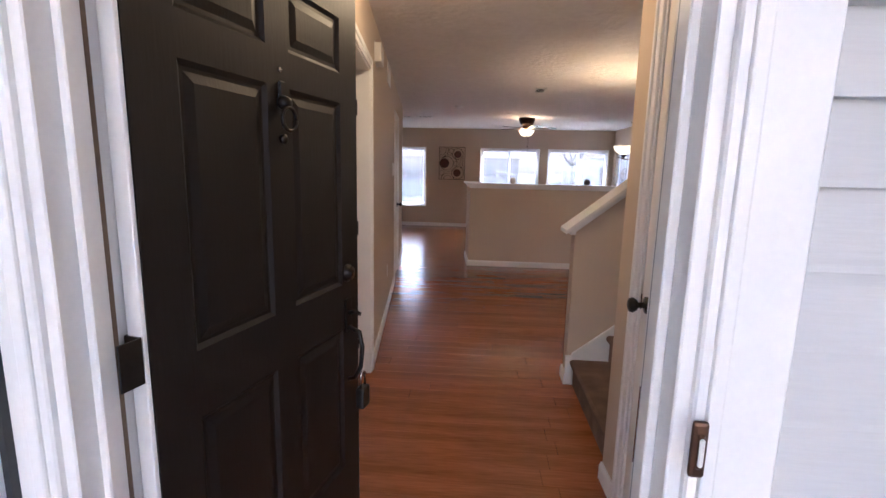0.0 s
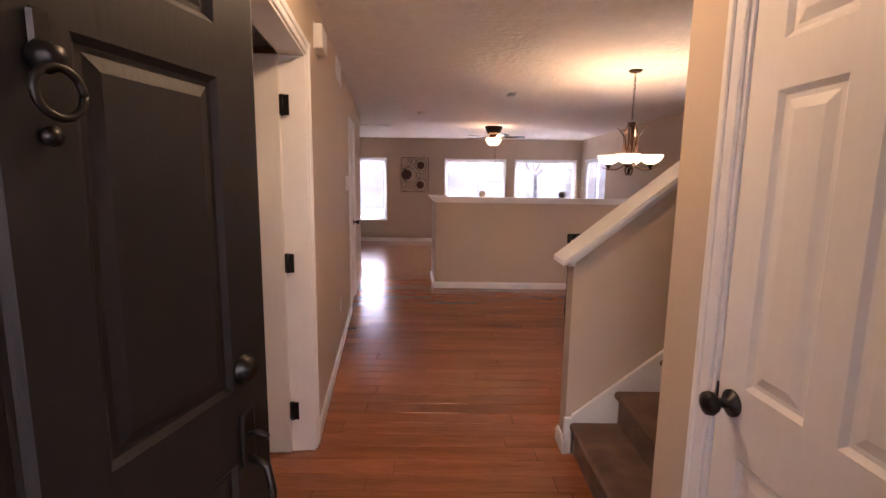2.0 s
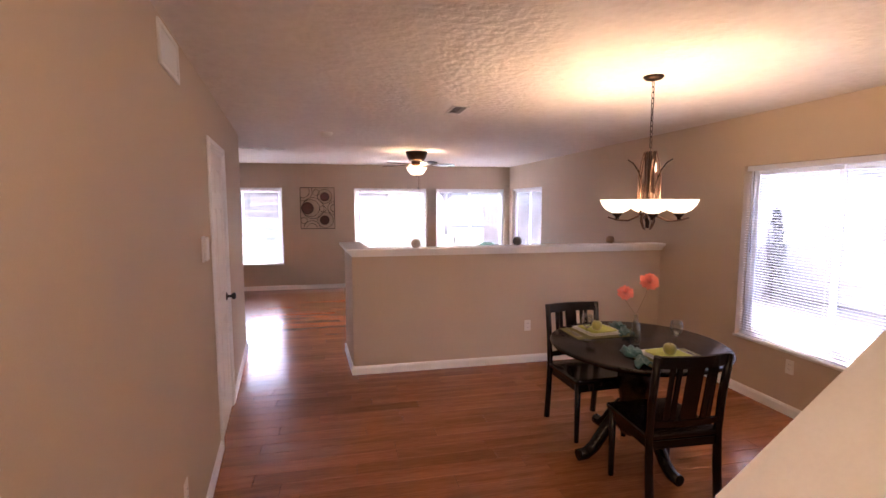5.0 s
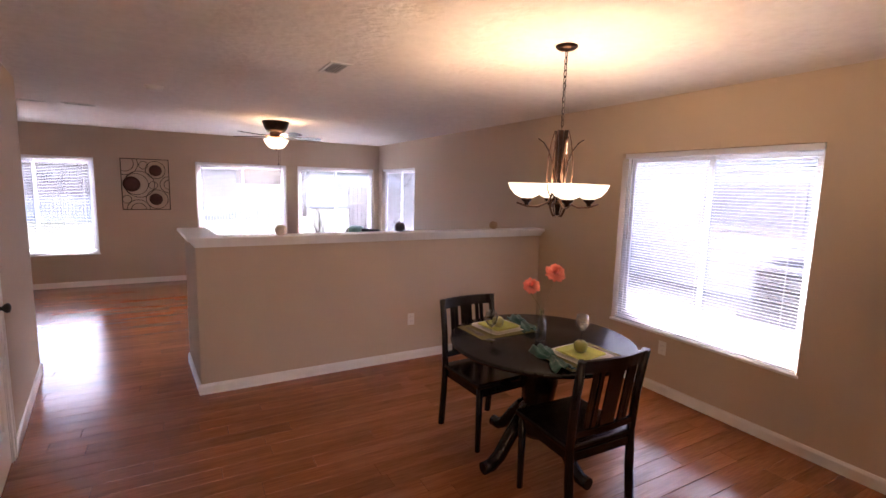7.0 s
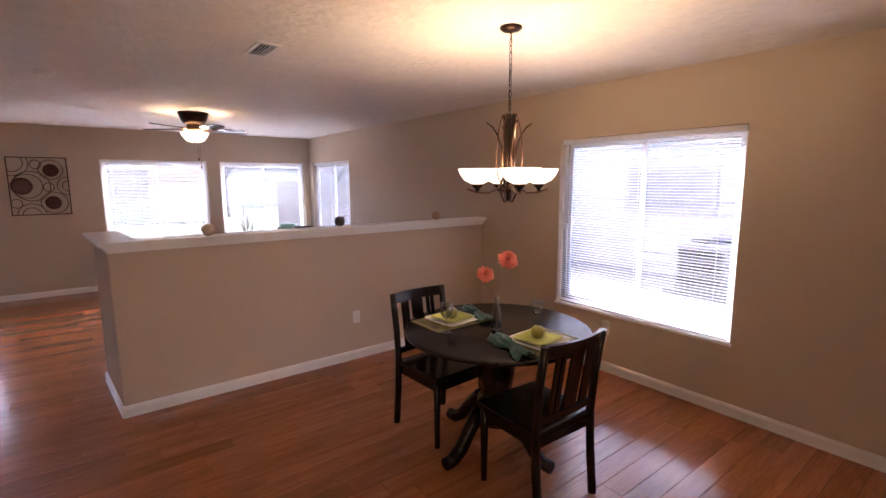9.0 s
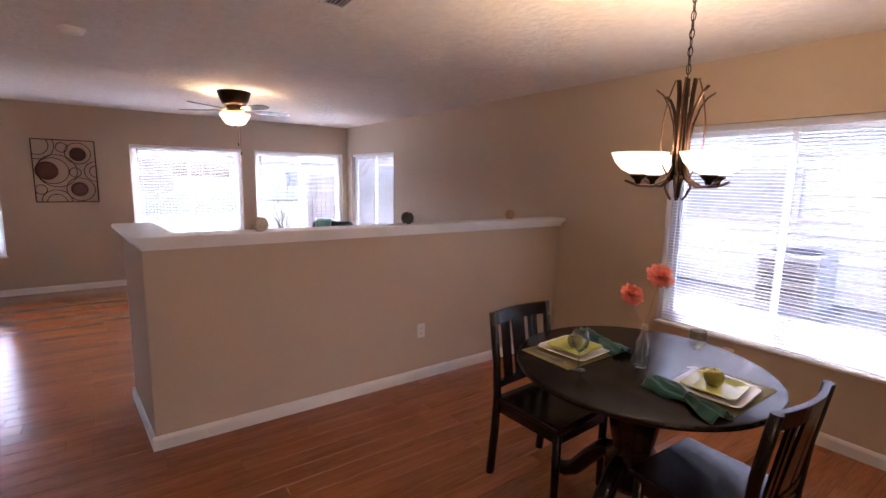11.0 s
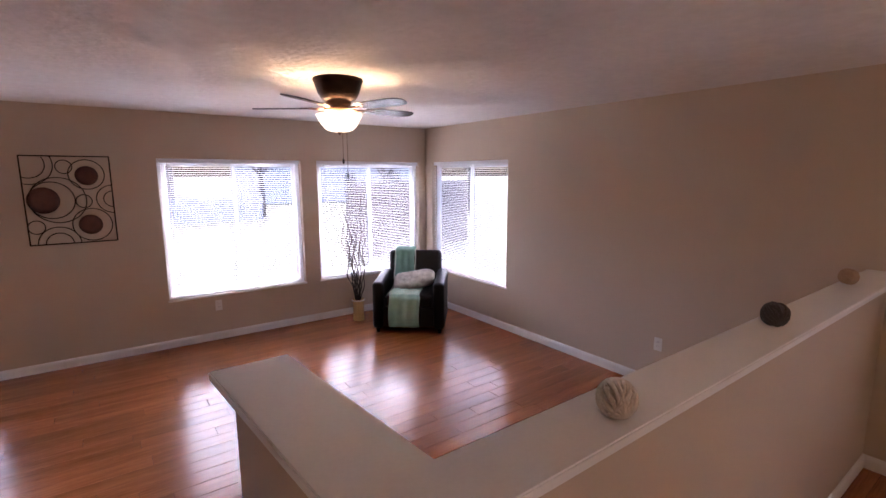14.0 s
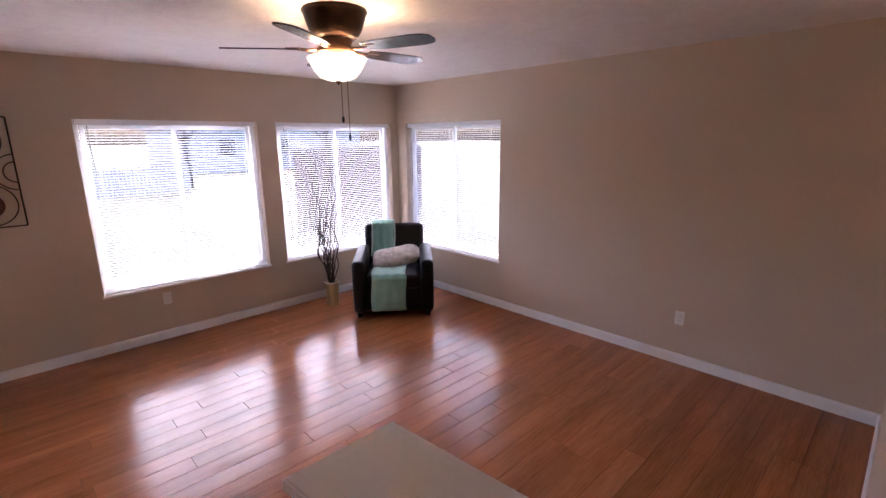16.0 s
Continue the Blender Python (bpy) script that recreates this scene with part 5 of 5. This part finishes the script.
def board_fence(m, n, label):
    o = thing("board_fence", label, "fence", m, "wooden privacy fences")
    me = mesh_of("board", prism(bmesh.new(), [(-0.068, 0), (0.068, 0), (0.068, 1.76), (0.04, 1.82), (-0.04, 1.82), (-0.068, 1.76)], 0, 0.02), M_FENCE)
    for i in range(n):
        share("board", me, o, pose(i * 0.145, 0, 0, 90))
    for z in (0.3, 1.0, 1.55):
        part("rail", box(-0.07, n * 0.145, 0.001, 0.045, z, z + 0.09), M_FENCE, o)


board_fence(pose(4.3, 17.0, GZ, 0, 0, 14), 32, "weathered brown wooden privacy fence")
board_fence(pose(-12.0, 32.0, GZ), 75, "weathered brown wooden privacy fence")


def house(x, y, w, d, h, rise, label, wall=M_BRICKH, along_x=True, wins=(0.2, 0.5, 0.8)):
    o = thing("house", label, "house", pose(x, y, GZ, 0, 0, 0 if along_x else -90), "houses behind the garden")
    part("wall", box(-w / 2, w / 2, 0, d, 0, h), wall, o)
    bm = bmesh.new()
    e = 0.4
    v = [bm.verts.new(p) for p in ((-w / 2 - e, -e, h), (w / 2 + e, -e, h), (w / 2 + e, d + e, h), (-w / 2 - e, d + e, h), (-w / 2 + 1.5, d / 2, h + rise), (w / 2 - 1.5, d / 2, h + rise))]
    for q in ((0, 1, 5, 4), (2, 3, 4, 5), (1, 2, 5), (3, 0, 4), (3, 2, 1, 0)):
        bm.faces.new([v[j] for j in q])
    part("roof", bm, M_ROOF, o, "brown shingled roof")
    for u in wins:
        cx = -w / 2 + u * w
        wd = part("window", box(cx - 0.55, cx + 0.55, -0.04, -0.001, 1.0, 2.2), M_PICKET, o, "white framed window")
        part("pane", box(cx - 0.48, cx + 0.48, -0.05, -0.041, 1.07, 2.13), M_DARKGL, wd)
    return o


house(-3.5, 42, 14, 9, 2.7, 2.2, "single-storey tan house with a brown roof")
house(15, 40, 13, 9, 2.8, 2.3, "single-storey pale house with a brown roof", M_SIDING)
house(36, 24, 11, 9, 2.8, 2.3, "single-storey tan house with a brown roof", M_BRICKH, False)

# neighbour's side wall outside the dining window
nb = thing("neighbour_house", "white sided neighbouring house across the side yard", "house", pose(8.6, 12.2, GZ, 0, 0, -90))
me_n = mesh_of("board", lap(12.5, 0.2, 0.03), M_NEIGHBOUR)
part("wall", box(0, 12.5, 0.0, 6, 0, 3.3), M_SIDING, nb)
for i in range(16):
    share("board", me_n, nb, pose(0, -0.001, 0.05 + i * 0.2))
wn2 = part("window", bx(bx(bx(box(3.2, 3.28, -0.07, -0.03, 1.22, 2.06), 4.84, 4.92, -0.07, -0.03, 1.22, 2.06), 3.28, 4.84, -0.07, -0.03, 1.22, 1.30), 3.28, 4.84, -0.07, -0.03, 1.98, 2.06), M_PICKET, nb, "white framed window")
part("pane", box(3.28, 4.84, -0.06, -0.035, 1.30, 1.98), M_METALBOX, wn2)
bm = bmesh.new()
v = [bm.verts.new(p) for p in ((-0.5, -0.6, 3.3), (13, -0.6, 3.3), (13, 6.5, 3.3), (-0.5, 6.5, 3.3), (2, 3, 5.2), (10.5, 3, 5.2))]
for q in ((0, 1, 5, 4), (2, 3, 4, 5), (1, 2, 5), (3, 0, 4), (3, 2, 1, 0)):
    bm.faces.new([v[j] for j in q])
part("roof", bm, M_ROOF, nb, "brown shingled roof")
ax = thing("air_conditioner", "grey metal air conditioning unit in the side yard", "air conditioner", pose(7.8, 7.0, GZ))
part("cabinet", box(-0.38, 0.38, -0.38, 0.38, 0.08, 0.85, 0.03, 2), M_METALBOX, ax)
part("pad", box(-0.5, 0.5, -0.5, 0.5, 0, 0.08), M_CONC, ax)
for i in range(10):
    part("louvre", box(-0.392, -0.381, -0.33, 0.33, 0.16 + i * 0.062, 0.19 + i * 0.062), M_SLOT, ax)
part("grille", lathe(bmesh.new(), [(0, 0.851), (0.3, 0.851), (0.3, 0.87), (0, 0.88)], 24), M_SLOT, ax)
structure("gravel_strip", box(4.4, 8.5, 2.0, 12.0, GZ, GZ + 0.02), M_GRAVEL, Matrix.Identity(4), "pale gravel side yard", "ground")


def bare_tree(x, y, h, seed):
    o = thing("tree", "bare winter tree with spreading branches", "tree", pose(x, y, GZ), "bare trees")
    rnd = random.Random(seed)
    part("trunk", tube(bmesh.new(), [(0, 0, 0), (0.05, 0, h * 0.2), (0.0, 0.05, h * 0.38)], 0.16, 10, 0.7), M_BARK, o)

    def grow(bm, p, d, ln, r, depth):
        q = p + d * ln * 0.5 + Vector((rnd.uniform(-1, 1), rnd.uniform(-1, 1), 0)) * ln * 0.08
        e = p + d * ln
        tube(bm, [p, q, e], r, 5, 0.55)
        if depth:
            for _ in range(3):
                nd = (d + Vector((rnd.uniform(-1, 1), rnd.uniform(-1, 1), rnd.uniform(-0.25, 0.6))) * 0.75).normalized()
                grow(bm, e if rnd.random() < 0.6 else q, nd, ln * rnd.uniform(0.6, 0.8), r * 0.55, depth - 1)

    for k in range(5):
        bm = bmesh.new()
        a = radians(72 * k + rnd.uniform(-20, 20))
        grow(bm, Vector((0, 0.04, h * 0.36)), Vector((math.cos(a) * 0.7, math.sin(a) * 0.7, 0.75)).normalized(), h * 0.22, 0.085, 4)
        part("limb", bm, M_BARK, o)


bare_tree(5.8, 30.0, 5.5, 2)
bare_tree(16.5, 27.5, 6.0, 5)
bare_tree(9.5, 24.5, 5.0, 9)
# slim evergreen by the side yard
ev = thing("evergreen_shrub", "slim dark evergreen shrub in the side yard", "shrub", pose(7.9, 10.3, GZ))
part("trunk", tube(bmesh.new(), [(0, 0, 0), (0, 0, 1.4)], 0.03, 6, 0.4), M_BARK, ev)
rnd = random.Random(4)
cv = []
cf = []
for i in range(1500):
    z = rnd.uniform(0.1, 1.75)
    r = 0.28 * (1 - (z / 1.8) ** 1.6) * math.sqrt(rnd.random()) + 0.02
    a = rnd.uniform(0, 6.283)
    c = Vector((r * math.cos(a), r * math.sin(a), z))
    u = Vector((rnd.gauss(0, 1), rnd.gauss(0, 1), rnd.gauss(0.5, 1))).normalized() * 0.05
    w = u.orthogonal().normalized() * 0.018
    k = len(cv)
    cv += [c - w, c + u, c + w]
    cf.append((k, k + 1, k + 2))
me = bpy.data.meshes.new("crown")
me.from_pydata(cv, [], cf)
me.materials.append(M_LEAF)
cr = new("crown", me)
cr.parent = ev

# ---- floor planks ----
PW = 0.125
LENGTHS = (0.62, 0.92, 1.22, 1.52)


def plank_mesh(length):
    bm = bmesh.new()
    b = 0.0014
    x0, x1, y0, y1 = 0.0006, length - 0.0006, 0.0006, PW - 0.0006
    lo = [bm.verts.new(p) for p in ((x0, y0, -0.0075), (x1, y0, -0.0075), (x1, y1, -0.0075), (x0, y1, -0.0075))]
    md = [bm.verts.new(p) for p in ((x0, y0, -0.0014), (x1, y0, -0.0014), (x1, y1, -0.0014), (x0, y1, -0.0014))]
    hi = [bm.verts.new(p) for p in ((x0 + b, y0 + b, 0), (x1 - b, y0 + b, 0), (x1 - b, y1 - b, 0), (x0 + b, y1 - b, 0))]
    bm.faces.new(hi)
    for p, q in ((lo, md), (md, hi)):
        for i in range(4):
            bm.faces.new((p[i], p[(i + 1) % 4], q[(i + 1) % 4], q[i]))
    return mesh_of("plank", bm, M_FLOOR)


PLANKS = {L: plank_mesh(L) for L in LENGTHS}
rnd = random.Random(21)
row, made = 0, 0
y = YF - 0.05
rest = []
while y < YB + 0.02:
    x, first = XL - 0.1, True
    while x < XR + 0.05:
        L = rnd.choice((0.92, 1.22, 1.22, 1.52, 1.52, 0.62))
        if first:
            L, first = round(rnd.uniform(0.3, 1.5), 2), False
        L = round(min(L, XR + 0.1 - x), 4)
        if L not in PLANKS:
            PLANKS[L] = plank_mesh(L)
        if x + L > -1.3 and 3.4 < y < YB and made < 340:
            share("plank", PLANKS[L], floor, pose(x, y, 0))
            made += 1
        else:
            rest.append((x, y, L))
        x += L
    y += PW
bv, bf = [], []
for x, y, L in rest:
    me = PLANKS[L]
    k = len(bv)
    bv += [(v.co.x + x, v.co.y + y, v.co.z) for v in me.vertices]
    bf += [tuple(k + j for j in p.vertices) for p in me.polygons]
me = bpy.data.meshes.new("more_planks")
me.from_pydata(bv, [], bf)
me.materials.append(M_FLOOR)
mp_ = new("more_planks", me)
mp_.parent = floor
tagged(mp_, "red-brown wood planks", kind="stuff")
